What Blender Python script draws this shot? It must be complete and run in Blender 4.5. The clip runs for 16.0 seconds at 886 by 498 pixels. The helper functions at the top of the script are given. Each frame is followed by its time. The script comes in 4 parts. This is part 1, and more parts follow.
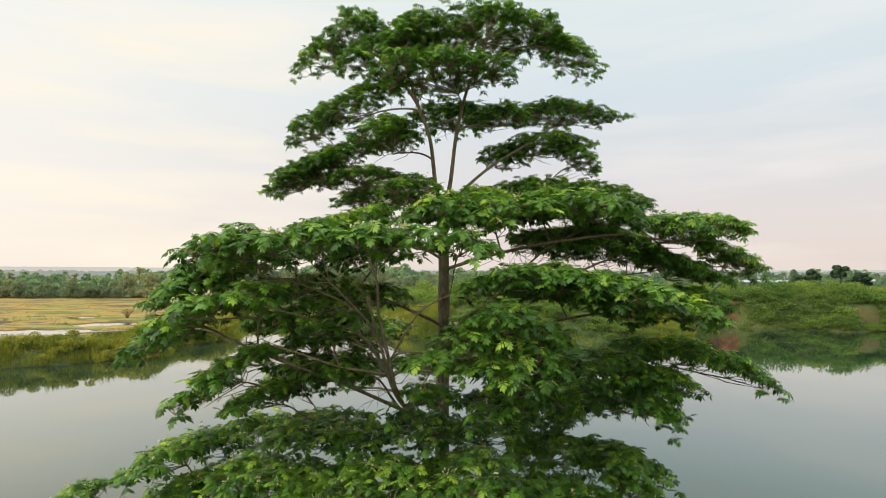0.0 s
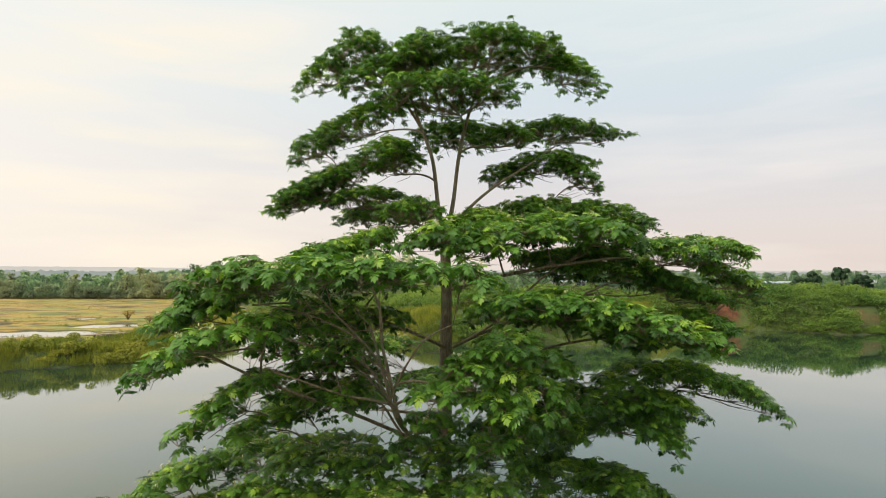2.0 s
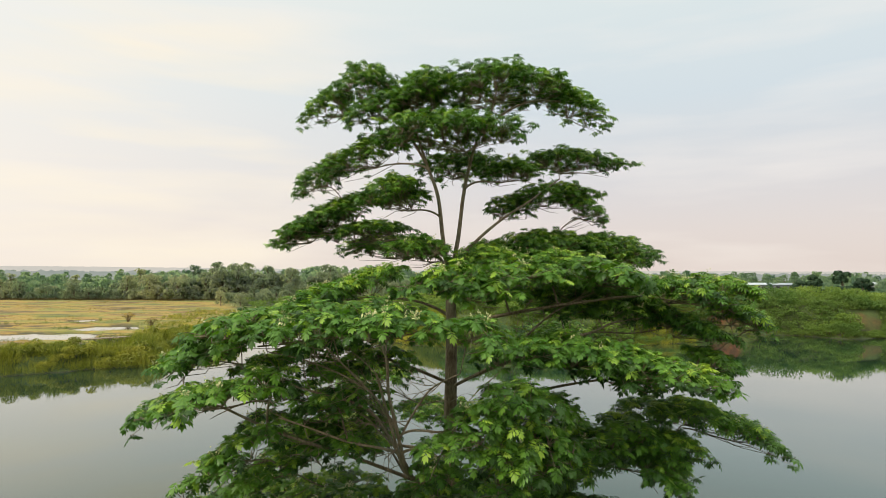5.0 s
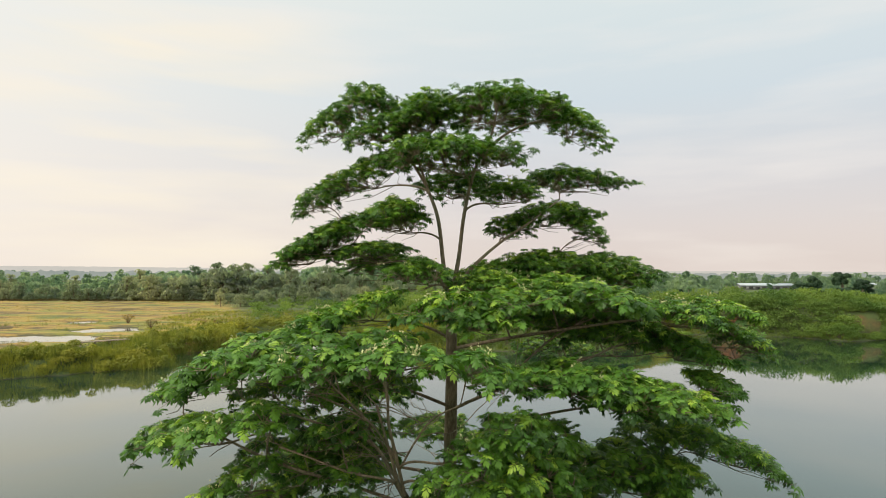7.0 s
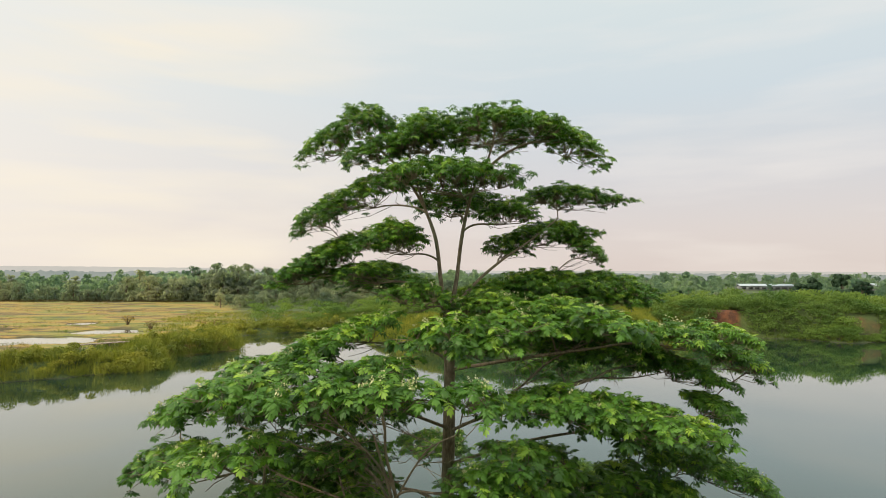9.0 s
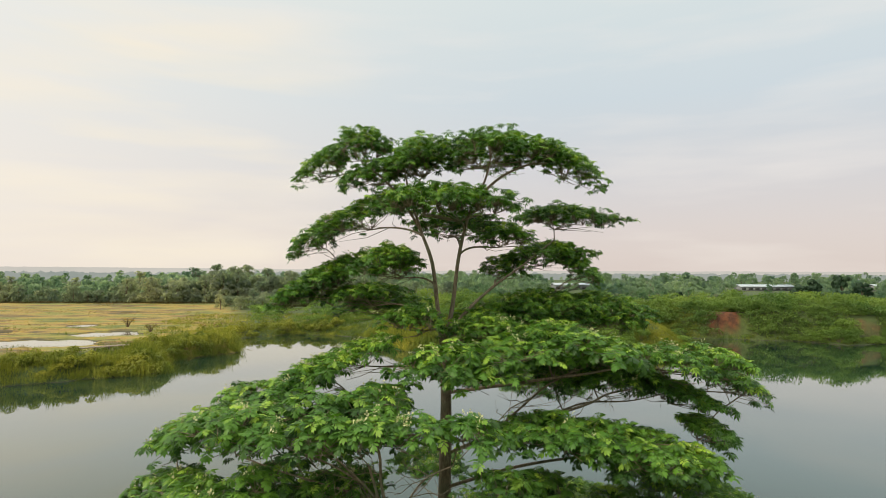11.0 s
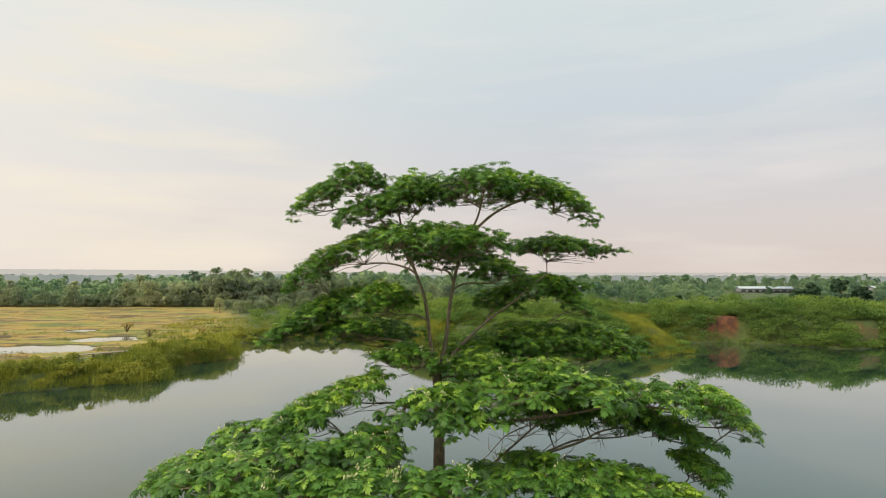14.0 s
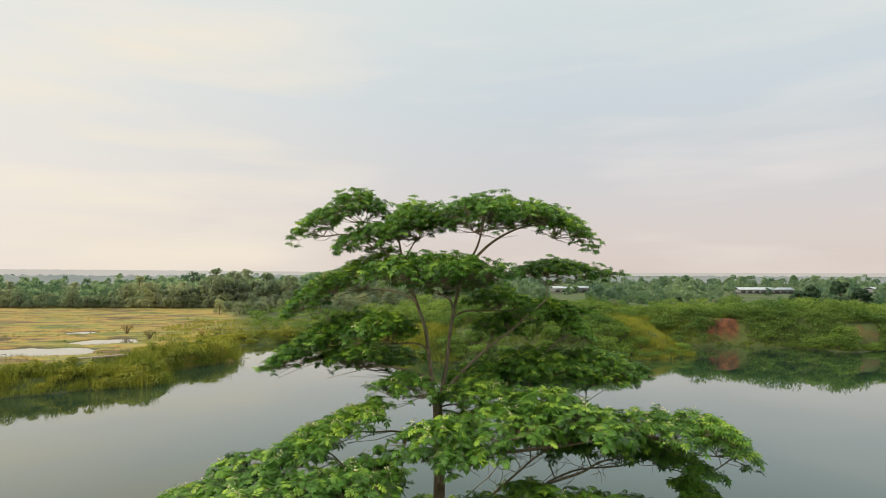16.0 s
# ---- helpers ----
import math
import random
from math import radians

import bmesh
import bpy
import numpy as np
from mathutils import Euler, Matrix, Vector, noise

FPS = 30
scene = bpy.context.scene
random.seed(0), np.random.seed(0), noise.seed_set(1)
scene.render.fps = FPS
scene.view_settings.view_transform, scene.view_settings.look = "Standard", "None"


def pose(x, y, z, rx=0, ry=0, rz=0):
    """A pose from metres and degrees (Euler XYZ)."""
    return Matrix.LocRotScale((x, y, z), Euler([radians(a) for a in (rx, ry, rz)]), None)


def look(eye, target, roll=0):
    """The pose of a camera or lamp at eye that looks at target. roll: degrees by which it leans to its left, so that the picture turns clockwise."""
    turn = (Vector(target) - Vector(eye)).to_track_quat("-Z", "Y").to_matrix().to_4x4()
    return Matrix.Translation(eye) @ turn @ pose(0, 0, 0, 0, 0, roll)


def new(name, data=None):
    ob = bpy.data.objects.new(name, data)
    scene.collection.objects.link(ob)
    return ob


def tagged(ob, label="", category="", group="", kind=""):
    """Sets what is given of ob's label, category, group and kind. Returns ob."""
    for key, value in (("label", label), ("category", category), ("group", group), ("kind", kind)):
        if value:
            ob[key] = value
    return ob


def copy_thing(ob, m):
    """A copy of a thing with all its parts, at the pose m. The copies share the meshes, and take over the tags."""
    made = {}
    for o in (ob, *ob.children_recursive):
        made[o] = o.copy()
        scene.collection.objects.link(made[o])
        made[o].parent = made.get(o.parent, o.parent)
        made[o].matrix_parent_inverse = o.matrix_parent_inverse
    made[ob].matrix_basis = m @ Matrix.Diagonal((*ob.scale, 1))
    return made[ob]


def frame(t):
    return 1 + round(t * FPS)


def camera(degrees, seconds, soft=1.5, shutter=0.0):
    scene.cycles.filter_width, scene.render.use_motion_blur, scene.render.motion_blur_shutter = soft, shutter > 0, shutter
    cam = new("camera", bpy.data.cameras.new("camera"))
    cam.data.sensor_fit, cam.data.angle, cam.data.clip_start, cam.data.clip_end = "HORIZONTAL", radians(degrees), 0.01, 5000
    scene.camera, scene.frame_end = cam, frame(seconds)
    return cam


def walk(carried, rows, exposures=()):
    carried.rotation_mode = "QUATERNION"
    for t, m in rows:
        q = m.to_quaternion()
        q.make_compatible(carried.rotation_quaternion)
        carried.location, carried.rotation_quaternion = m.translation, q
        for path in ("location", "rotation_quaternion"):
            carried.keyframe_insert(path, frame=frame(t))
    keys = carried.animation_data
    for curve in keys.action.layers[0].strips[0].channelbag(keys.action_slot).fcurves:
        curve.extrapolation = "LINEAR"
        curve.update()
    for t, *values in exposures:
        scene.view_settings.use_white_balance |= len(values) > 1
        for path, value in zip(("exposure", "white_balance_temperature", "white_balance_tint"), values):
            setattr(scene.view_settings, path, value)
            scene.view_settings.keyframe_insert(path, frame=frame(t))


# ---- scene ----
cam = camera(73.7, 16.0, soft=0.75)
METRES, EYE, TILT, LEAN, TURN = 4.1, 14.2, 2.0, 0.0, 0.0
ROWS = [
    (0.0, 0.0, 0.0, 0.0, 0.0, 0.0, -0.0),
    (0.5, -0.0027, 0.0001, 0.0269, 0.0, 0.03, -0.01),
    (1.0, -0.0051, 0.0007, 0.0546, 0.01, 0.03, -0.03),
    (1.5, -0.0068, 0.0011, 0.0823, 0.03, 0.04, -0.04),
    (2.0, -0.0115, 0.0015, 0.1126, 0.04, 0.01, -0.06),
    (2.5, -0.0154, 0.0022, 0.1439, 0.05, -0.0, -0.08),
    (3.0, -0.02, 0.0035, 0.1759, 0.05, -0.01, -0.1),
    (3.5, -0.0254, 0.0045, 0.2079, 0.06, 0.0, -0.12),
    (4.0, -0.0307, 0.0065, 0.2386, 0.07, 0.01, -0.15),
    (6.5, -0.0412, 0.0106, 0.3907, 0.04, 0.02, -0.15),
    (7.0, -0.0399, 0.0129, 0.4196, 0.04, -0.0, -0.16),
    (7.5, -0.0382, 0.0145, 0.448, 0.04, -0.01, -0.19),
    (8.0, -0.036, 0.0152, 0.4763, 0.04, -0.02, -0.2),
    (8.5, -0.0333, 0.0166, 0.5033, 0.04, -0.01, -0.2),
    (9.0, -0.0299, 0.0168, 0.5308, 0.03, -0.01, -0.17),
    (11.5, -0.0037, 0.0037, 0.6837, 0.04, 0.01, -0.11),
    (12.0, 0.0042, -0.002, 0.7144, 0.03, 0.01, -0.08),
    (12.5, 0.0125, -0.0069, 0.7447, 0.03, 0.04, -0.06),
    (13.0, 0.0191, -0.0112, 0.7742, 0.02, 0.08, -0.05),
    (13.5, 0.023, -0.0143, 0.8054, 0.02, 0.11, -0.03),
    (14.0, 0.0256, -0.0176, 0.841, 0.01, 0.15, -0.02),
    (14.5, 0.0285, -0.0189, 0.8775, 0.01, 0.17, -0.02),
    (15.5, 0.0249, -0.0138, 0.9519, 0.01, 0.16, -0.03),
    (16.0, 0.0237, -0.0117, 0.9885, 0.0, 0.16, -0.04),
]
walk(cam, [(t, pose(0, 0, EYE, TILT, LEAN, TURN) @ pose(METRES * x, METRES * y, METRES * z, 90 + pitch, roll, yaw)) for t, x, y, z, yaw, pitch, roll in ROWS], exposures=[(0.0, 0.10), (5.0, 0.04), (9.0, -0.02), (16.0, -0.10)])


# ---------------------------------------------------------------- sky and sun
SUN_AZ, SUN_EL = -117.0, 34.0          # degrees from straight ahead (minus: to the left), and up
world = bpy.data.worlds.new("evening_sky")
scene.world = world
world.use_nodes = True
wt = world.node_tree
for n in list(wt.nodes):
    wt.nodes.remove(n)


def wnode(kind, **values):
    n = wt.nodes.new(kind)
    for k, v in values.items():
        n.inputs[k].default_value = v
    return n


def wmath(op, a, b=None, clamp=False):
    n = wt.nodes.new("ShaderNodeMath")
    n.operation, n.use_clamp = op, clamp
    for i, v in enumerate((a, b)):
        if v is None:
            continue
        if isinstance(v, (int, float)):
            n.inputs[i].default_value = v
        else:
            wt.links.new(v, n.inputs[i])
    return n.outputs[0]


def wmix(fac, a, b, mode="MIX"):
    n = wt.nodes.new("ShaderNodeMix")
    n.data_type, n.blend_type = "RGBA", mode
    for i, v in ((0, fac), (6, a), (7, b)):
        if isinstance(v, (int, float, tuple)):
            n.inputs[i].default_value = v
        else:
            wt.links.new(v, n.inputs[i])
    return n.outputs[2]


coord = wnode("ShaderNodeTexCoord")
sep = wnode("ShaderNodeSeparateXYZ")
wt.links.new(coord.outputs["Generated"], sep.inputs[0])
up = sep.outputs["Z"]
ramp = wnode("ShaderNodeValToRGB")
for pos, col in ((0.0, (0.735, 0.635, 0.585)), (0.06, (0.735, 0.655, 0.62)), (0.15, (0.69, 0.675, 0.68)),
                 (0.27, (0.645, 0.715, 0.752)), (0.42, (0.715, 0.785, 0.785)), (0.68, (1.35, 1.43, 1.38)), (1.0, (1.95, 2.0, 1.9))):
    e = ramp.color_ramp.elements[0] if pos == 0.0 else (ramp.color_ramp.elements[-1] if pos == 1.0 else ramp.color_ramp.elements.new(pos))
    e.position, e.color = pos, (*col, 1)
wt.links.new(wmath("MAXIMUM", up, 0.0), ramp.inputs[0])
# the warm, brighter side of the sky
az, el = radians(-58), radians(10)
dot = wt.nodes.new("ShaderNodeVectorMath")
dot.operation = "DOT_PRODUCT"
dot.inputs[1].default_value = (math.sin(az) * math.cos(el), math.cos(az) * math.cos(el), math.sin(el))
wt.links.new(coord.outputs["Generated"], dot.inputs[0])
warm = wmath("POWER", wmath("MAXIMUM", wmath("SUBTRACT", dot.outputs["Value"], 0.34), 0.0), 1.8)
colour = wmix(wmath("MULTIPLY", warm, 1.35, True), ramp.outputs[0], (1.05, 0.965, 0.84, 1))
# long thin cloud veils
stretch = wnode("ShaderNodeMapping", Scale=(1.2, 1.2, 8.0))
wt.links.new(coord.outputs["Generated"], stretch.inputs[0])
veil = wnode("ShaderNodeTexNoise", Scale=2.3, Detail=4.0, Roughness=0.5)
wt.links.new(stretch.outputs[0], veil.inputs["Vector"])
veil_fac = wmath("MULTIPLY", wmath("SUBTRACT", veil.outputs[0], 0.47), 1.5, True)
glow_dir = (math.sin(radians(-27)) * math.cos(radians(12)), math.cos(radians(-27)) * math.cos(radians(12)), math.sin(radians(12)))
near_glow = wt.nodes.new("ShaderNodeVectorMath")
near_glow.operation = "DOT_PRODUCT"
near_glow.inputs[1].default_value = glow_dir
wt.links.new(coord.outputs["Generated"], near_glow.inputs[0])
glow = wmath("POWER", wmath("MULTIPLY", wmath("SUBTRACT", near_glow.outputs["Value"], 0.925), 13.3, True), 1.4)
streaks = wnode("ShaderNodeTexNoise", Scale=2.4, Detail=3.0, Roughness=0.5)
wt.links.new(stretch.outputs[0], streaks.inputs["Vector"])
glow = wmath("MULTIPLY", glow, wmath("MULTIPLY", wmath("SUBTRACT", streaks.outputs[0], 0.40), 2.6, True))
colour = wmix(veil_fac, colour, (0.94, 0.87, 0.80, 1))
colour = wmix(glow, colour, (1.0, 0.89, 0.70, 1))
nishita = wt.nodes.new("ShaderNodeTexSky")
nishita.sky_type = "NISHITA"
nishita.sun_disc = False
nishita.sun_elevation, nishita.sun_rotation = radians(SUN_EL), radians(SUN_AZ)
bg_cloud, bg_sky, bg_sum = wnode("ShaderNodeBackground", Strength=0.98), wnode("ShaderNodeBackground", Strength=0.006), wnode("ShaderNodeAddShader")
wt.links.new(colour, bg_cloud.inputs[0])
wt.links.new(nishita.outputs[0], bg_sky.inputs[0])
wt.links.new(bg_cloud.outputs[0], bg_sum.inputs[0])
wt.links.new(bg_sky.outputs[0], bg_sum.inputs[1])
wt.links.new(bg_sum.outputs[0], wnode("ShaderNodeOutputWorld").inputs[0])

sun = new("sun", bpy.data.lights.new("sun", "SUN"))
sun.data.energy, sun.data.angle, sun.data.color = 2.9, radians(24), (1.0, 0.92, 0.76)
az, el = radians(SUN_AZ), radians(SUN_EL)
sun.matrix_world = look((0, 0, 60), (-math.sin(az) * math.cos(el) * 9, -math.cos(az) * math.cos(el) * 9, 60 - 9 * math.sin(el)))


# ---------------------------------------------------------------- materials
class Nodes:
    """A small wrapper to write node materials in few lines."""

    def __init__(self, name):
        self.mat = bpy.data.materials.new(name)
        self.mat.use_nodes = True
        self.t = self.mat.node_tree
        for n in list(self.t.nodes):
            self.t.nodes.remove(n)
        self.out = self.t.nodes.new("ShaderNodeOutputMaterial")

    def node(self, kind, **values):
        n = self.t.nodes.new(kind)
        for k, v in values.items():
            self.put(n.inputs[k.replace("_", " ")], v)
        return n

    def put(self, socket, v):
        if isinstance(v, bpy.types.NodeSocket):
            self.t.links.new(v, socket)
        elif isinstance(v, tuple) and len(v) == 3 and socket.type == "RGBA":
            socket.default_value = (*v, 1)
        else:
            socket.default_value = v

    def noise(self, scale, detail=4.0, rough=0.6, vector=None):
        n = self.node("ShaderNodeTexNoise", Scale=scale, Detail=detail, Roughness=rough)
        self.put(n.inputs["Vector"], vector if vector is not None else self.node("ShaderNodeNewGeometry").outputs["Position"])
        return n.outputs[0]

    def ramp(self, fac, *stops):
        n = self.node("ShaderNodeValToRGB")
        r = n.color_ramp.elements
        while len(r) < len(stops):
            r.new(0.5)
        for e, (p, c) in zip(r, stops):
            e.position, e.color = p, ((*c, 1) if isinstance(c, tuple) else (c, c, c, 1))
        self.put(n.inputs[0], fac)
        return n.outputs[0]

    def mix(self, fac, a, b, mode="MIX"):
        n = self.t.nodes.new("ShaderNodeMix")
        n.data_type, n.blend_type = "RGBA", mode
        for i, v in ((0, fac), (6, a), (7, b)):
            self.put(n.inputs[i], v)
        return n.outputs[2]

    def attr(self, name):
        n = self.t.nodes.new("ShaderNodeAttribute")
        n.attribute_name = name
        return n.outputs["Fac"]

    def bump(self, height, strength, distance):
        return self.node("ShaderNodeBump", Strength=strength, Distance=distance, Height=height).outputs[0]

    def surface(self, shader):
        self.t.links.new(shader, self.out.inputs["Surface"])
        return self.mat


def leaf_material(name, dark, mid, palest, translucent=0.35, patch=0.7, gloss=0.38):
    m = Nodes(name)
    pos = m.node("ShaderNodeNewGeometry").outputs["Position"]
    rnd = m.attr("tone")
    col = m.ramp(rnd, (0.0, dark), (0.45, mid), (0.82, mid), (1.0, palest))
    patchy = m.ramp(m.noise(patch, 3.0, 0.55, pos), (0.33, (0.55, 0.66, 0.62)), (0.67, (1.32, 1.20, 1.0)))
    col = m.mix(1.0, col, patchy, "MULTIPLY")
    own = m.ramp(m.node("ShaderNodeObjectInfo").outputs["Random"], (0.0, (0.86, 0.9, 0.88)), (1.0, (1.12, 1.08, 1.0)))
    col = m.mix(1.0, col, own, "MULTIPLY")
    p = m.node("ShaderNodeBsdfPrincipled", Base_Color=col, Roughness=gloss)
    p.inputs["Specular IOR Level"].default_value = 0.28
    tr = m.node("ShaderNodeBsdfTranslucent", Color=m.mix(1.0, col, (1.25, 1.30, 0.65), "MULTIPLY"))
    mx = m.node("ShaderNodeMixShader", Fac=translucent)
    m.t.links.new(p.outputs[0], mx.inputs[1])
    m.t.links.new(tr.outputs[0], mx.inputs[2])
    return m.surface(mx.outputs[0])


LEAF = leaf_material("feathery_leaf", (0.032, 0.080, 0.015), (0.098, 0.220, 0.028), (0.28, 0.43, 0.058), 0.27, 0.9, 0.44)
BANK_LEAF = leaf_material("dark_tree_leaf", (0.020, 0.046, 0.028), (0.034, 0.070, 0.038), (0.060, 0.100, 0.045), 0.25, 0.2, 0.6)
SHRUB = leaf_material("shrub_leaf", (0.068, 0.126, 0.034), (0.140, 0.222, 0.052), (0.265, 0.335, 0.070), 0.48, 0.055, 0.7)
# distance haze is put into the next two base colours: paler, greyer, bluer
HAZE_WOODS = leaf_material("woodland_leaf_haze", (0.262, 0.292, 0.312), (0.280, 0.310, 0.322), (0.295, 0.326, 0.328), 0.76, 0.03, 1.0)
FAR_HAZE_WOODS = leaf_material("woodland_leaf_far_haze", (0.205, 0.285, 0.305), (0.222, 0.302, 0.312), (0.240, 0.320, 0.318), 0.78, 0.02, 1.0)
REED = leaf_material("reed_blade", (0.100, 0.132, 0.023), (0.240, 0.252, 0.043), (0.42, 0.38, 0.082), 0.42, 0.16, 0.6)
BANK_GRASS = leaf_material("bank_grass_blade", (0.056, 0.096, 0.020), (0.130, 0.180, 0.034), (0.24, 0.28, 0.06), 0.35, 0.09, 0.6)
# shrub green lightened: the haze over the farther scrub is in this colour
HAZE_SCRUB = leaf_material("scrub_leaf_haze", (0.112, 0.186, 0.062), (0.190, 0.268, 0.076), (0.290, 0.352, 0.092), 0.52, 0.06, 0.8)
TWIG_GRASS = leaf_material("brown_dike_grass", (0.07, 0.055, 0.03), (0.13, 0.095, 0.045), (0.20, 0.15, 0.07), 0.2, 0.1, 0.8)
STRAW = leaf_material("dry_marsh_grass", (0.11, 0.135, 0.022), (0.27, 0.19, 0.036), (0.40, 0.27, 0.055), 0.2, 0.05, 0.7)


def bark_material():
    m = Nodes("brown_bark")
    pos = m.node("ShaderNodeNewGeometry").outputs["Position"]
    mp = m.node("ShaderNodeMapping", Vector=pos, Scale=(9.0, 9.0, 2.2))
    crack = m.noise(3.0, 6.0, 0.65, mp.outputs[0])
    blotch = m.noise(2.1, 3.0, 0.5, pos)
    col = m.ramp(crack, (0.3, (0.066, 0.046, 0.028)), (0.55, (0.205, 0.155, 0.095)), (0.75, (0.34, 0.28, 0.185)))
    col = m.mix(m.ramp(blotch, (0.5, 0.0), (0.68, 0.5)), col, (0.13, 0.14, 0.08))
    return m.surface(m.node("ShaderNodeBsdfPrincipled", Base_Color=col, Roughness=0.85, Normal=m.bump(crack, 0.6, 0.02)).outputs[0])


BARK = bark_material()


def ground_material():
    m = Nodes("bank_soil_and_grass")
    pos = m.node("ShaderNodeNewGeometry").outputs["Position"]
    fine, broad = m.noise(1.6, 6.0, 0.7, pos), m.noise(0.05, 4.0, 0.6, pos)
    grass = m.ramp(fine, (0.3, (0.022, 0.040, 0.010)), (0.55, (0.056, 0.082, 0.016)), (0.75, (0.11, 0.13, 0.026)))
    grass = m.mix(m.ramp(broad, (0.45, 0.0), (0.65, 0.5)), grass, (0.10, 0.12, 0.025))
    band = m.node("ShaderNodeMapping", Vector=pos, Scale=(0.35, 1.0, 1.0))
    streak = m.noise(0.085, 6.0, 0.68, band.outputs[0])
    marsh = m.ramp(streak, (0.38, (0.09, 0.135, 0.020)), (0.45, (0.23, 0.21, 0.034)), (0.52, (0.38, 0.245, 0.046)), (0.56, (0.26, 0.145, 0.036)), (0.61, (0.09, 0.062, 0.026)))
    flecks = m.noise(0.15, 4.0, 0.65, band.outputs[0])
    marsh = m.mix(m.ramp(flecks, (0.54, 0.0), (0.62, 0.85)), marsh, (0.085, 0.062, 0.03))
    marsh = m.mix(m.ramp(flecks, (0.36, 0.6), (0.44, 0.0)), marsh, (0.32, 0.25, 0.07))
    marsh = m.mix(m.ramp(fine, (0.40, 0.0), (0.62, 0.35)), marsh, (0.12, 0.10, 0.03))
    col = m.mix(m.attr("marsh"), grass, marsh)
    clay = m.ramp(m.noise(0.7, 5.0, 0.65, pos), (0.35, (0.060, 0.024, 0.010)), (0.7, (0.205, 0.070, 0.024)))
    col = m.mix(m.attr("clay"), col, clay)
    height = m.node("ShaderNodeSeparateXYZ", Vector=pos).outputs["Z"]
    wet = m.node("ShaderNodeMapRange", Value=height, From_Min=0.16, From_Max=0.0)
    col = m.mix(wet.outputs[0], col, (0.055, 0.050, 0.026))
    return m.surface(m.node("ShaderNodeBsdfPrincipled", Base_Color=col, Roughness=0.9, Normal=m.bump(fine, 0.8, 0.3)).outputs[0])


GROUND = ground_material()


def water_material():
    m = Nodes("still_lake_water")
    pos = m.node("ShaderNodeNewGeometry").outputs["Position"]
    ripple = m.noise(1.1, 3.0, 0.5, pos)
    nrm = m.bump(ripple, 0.05, 0.03)
    body = m.node("ShaderNodeBsdfDiffuse", Color=(0.010, 0.034, 0.026))
    gloss = m.node("ShaderNodeBsdfGlossy", Color=(0.97, 0.965, 0.92), Roughness=0.03, Normal=nrm)
    face = m.node("ShaderNodeLayerWeight", Blend=0.5).outputs["Facing"]
    mx = m.node("ShaderNodeMixShader", Fac=m.ramp(face, (0.0, 0.04), (0.5, 0.11), (0.66, 0.235), (0.80, 0.54), (0.90, 0.79), (1.0, 0.95)))
    m.t.links.new(body.outputs[0], mx.inputs[1])
    m.t.links.new(gloss.outputs[0], mx.inputs[2])
    return m.surface(mx.outputs[0])


WATER = water_material()


def plain_material(name, low, high, scale=1.5, rough=0.7):
    m = Nodes(name)
    n = m.noise(scale, 5.0, 0.6)
    col = m.ramp(n, (0.3, low), (0.7, high))
    return m.surface(m.node("ShaderNodeBsdfPrincipled", Base_Color=col, Roughness=rough, Normal=m.bump(n, 0.2, 0.02)).outputs[0])


BLOSSOM = plain_material("cream_blossom", (0.40, 0.40, 0.17), (0.56, 0.54, 0.28), 6.0, 0.8)


# backdrop ridges glow in a haze colour; the haze is painted as emission
def hill_haze_glow(name, low, high):
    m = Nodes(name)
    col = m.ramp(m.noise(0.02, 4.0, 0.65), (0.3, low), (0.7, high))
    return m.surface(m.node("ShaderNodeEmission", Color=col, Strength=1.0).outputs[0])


HILL = hill_haze_glow("hazy_far_hills", (0.58, 0.555, 0.50), (0.63, 0.595, 0.535))
WOODED_HILL = hill_haze_glow("hazy_wooded_belt", (0.30, 0.335, 0.305), (0.38, 0.40, 0.36))


# ---------------------------------------------------------------- mesh helpers
def mesh_of(name, verts, faces, material, tone=None, smooth=False):
    """A mesh from arrays: verts (n, 3), faces (m, k) of one k; one tint value a vertex, if given."""
    me = bpy.data.meshes.new(name)
    verts, faces = np.asarray(verts, np.float32), np.asarray(faces, np.int32)
    k = faces.shape[1]
    me.vertices.add(len(verts))
    me.vertices.foreach_set("co", verts.ravel())
    me.loops.add(faces.size)
    me.loops.foreach_set("vertex_index", faces.ravel())
    me.polygons.add(len(faces))
    me.polygons.foreach_set("loop_start", np.arange(0, faces.size, k, dtype=np.int32))
    if smooth:
        me.polygons.foreach_set("use_smooth", np.ones(len(faces), bool))
    if tone is not None:
        me.attributes.new("tone", "FLOAT", "POINT").data.foreach_set("value", np.asarray(tone, np.float32))
    me.update(calc_edges=True)
    me.materials.append(material)
    return me


def under(name, mesh, parent=None, label=""):
    ob = new(name, mesh)
    if parent is not None:
        ob.parent = parent
    return tagged(ob, label)


def tube(path, radii, sides=7):
    """A tapered tube along a path, as (verts, quads)."""
    path = [Vector(p) for p in path]
    verts, faces = [], []
    side = None
    for i, p in enumerate(path):
        d = (path[min(i + 1, len(path) - 1)] - path[max(i - 1, 0)]).normalized()
        side = (side - d * side.dot(d)) if side is not None else d.orthogonal()
        side.normalize()
        other = d.cross(side)
        for j in range(sides):
            a = 2 * math.pi * j / sides
            verts.append(p + (side * math.cos(a) + other * math.sin(a)) * radii[i])
        if i:
            for j in range(sides):
                k = (j + 1) % sides
                faces.append(((i - 1) * sides + j, (i - 1) * sides + k, i * sides + k, i * sides + j))
    return verts, faces


def joined(pieces):
    verts, faces, n = [], [], 0
    for v, f in pieces:
        verts.extend(v)
        faces.extend([tuple(i + n for i in q) for q in f])
        n += len(v)
    return np.array([tuple(v) for v in verts]), np.array(faces)


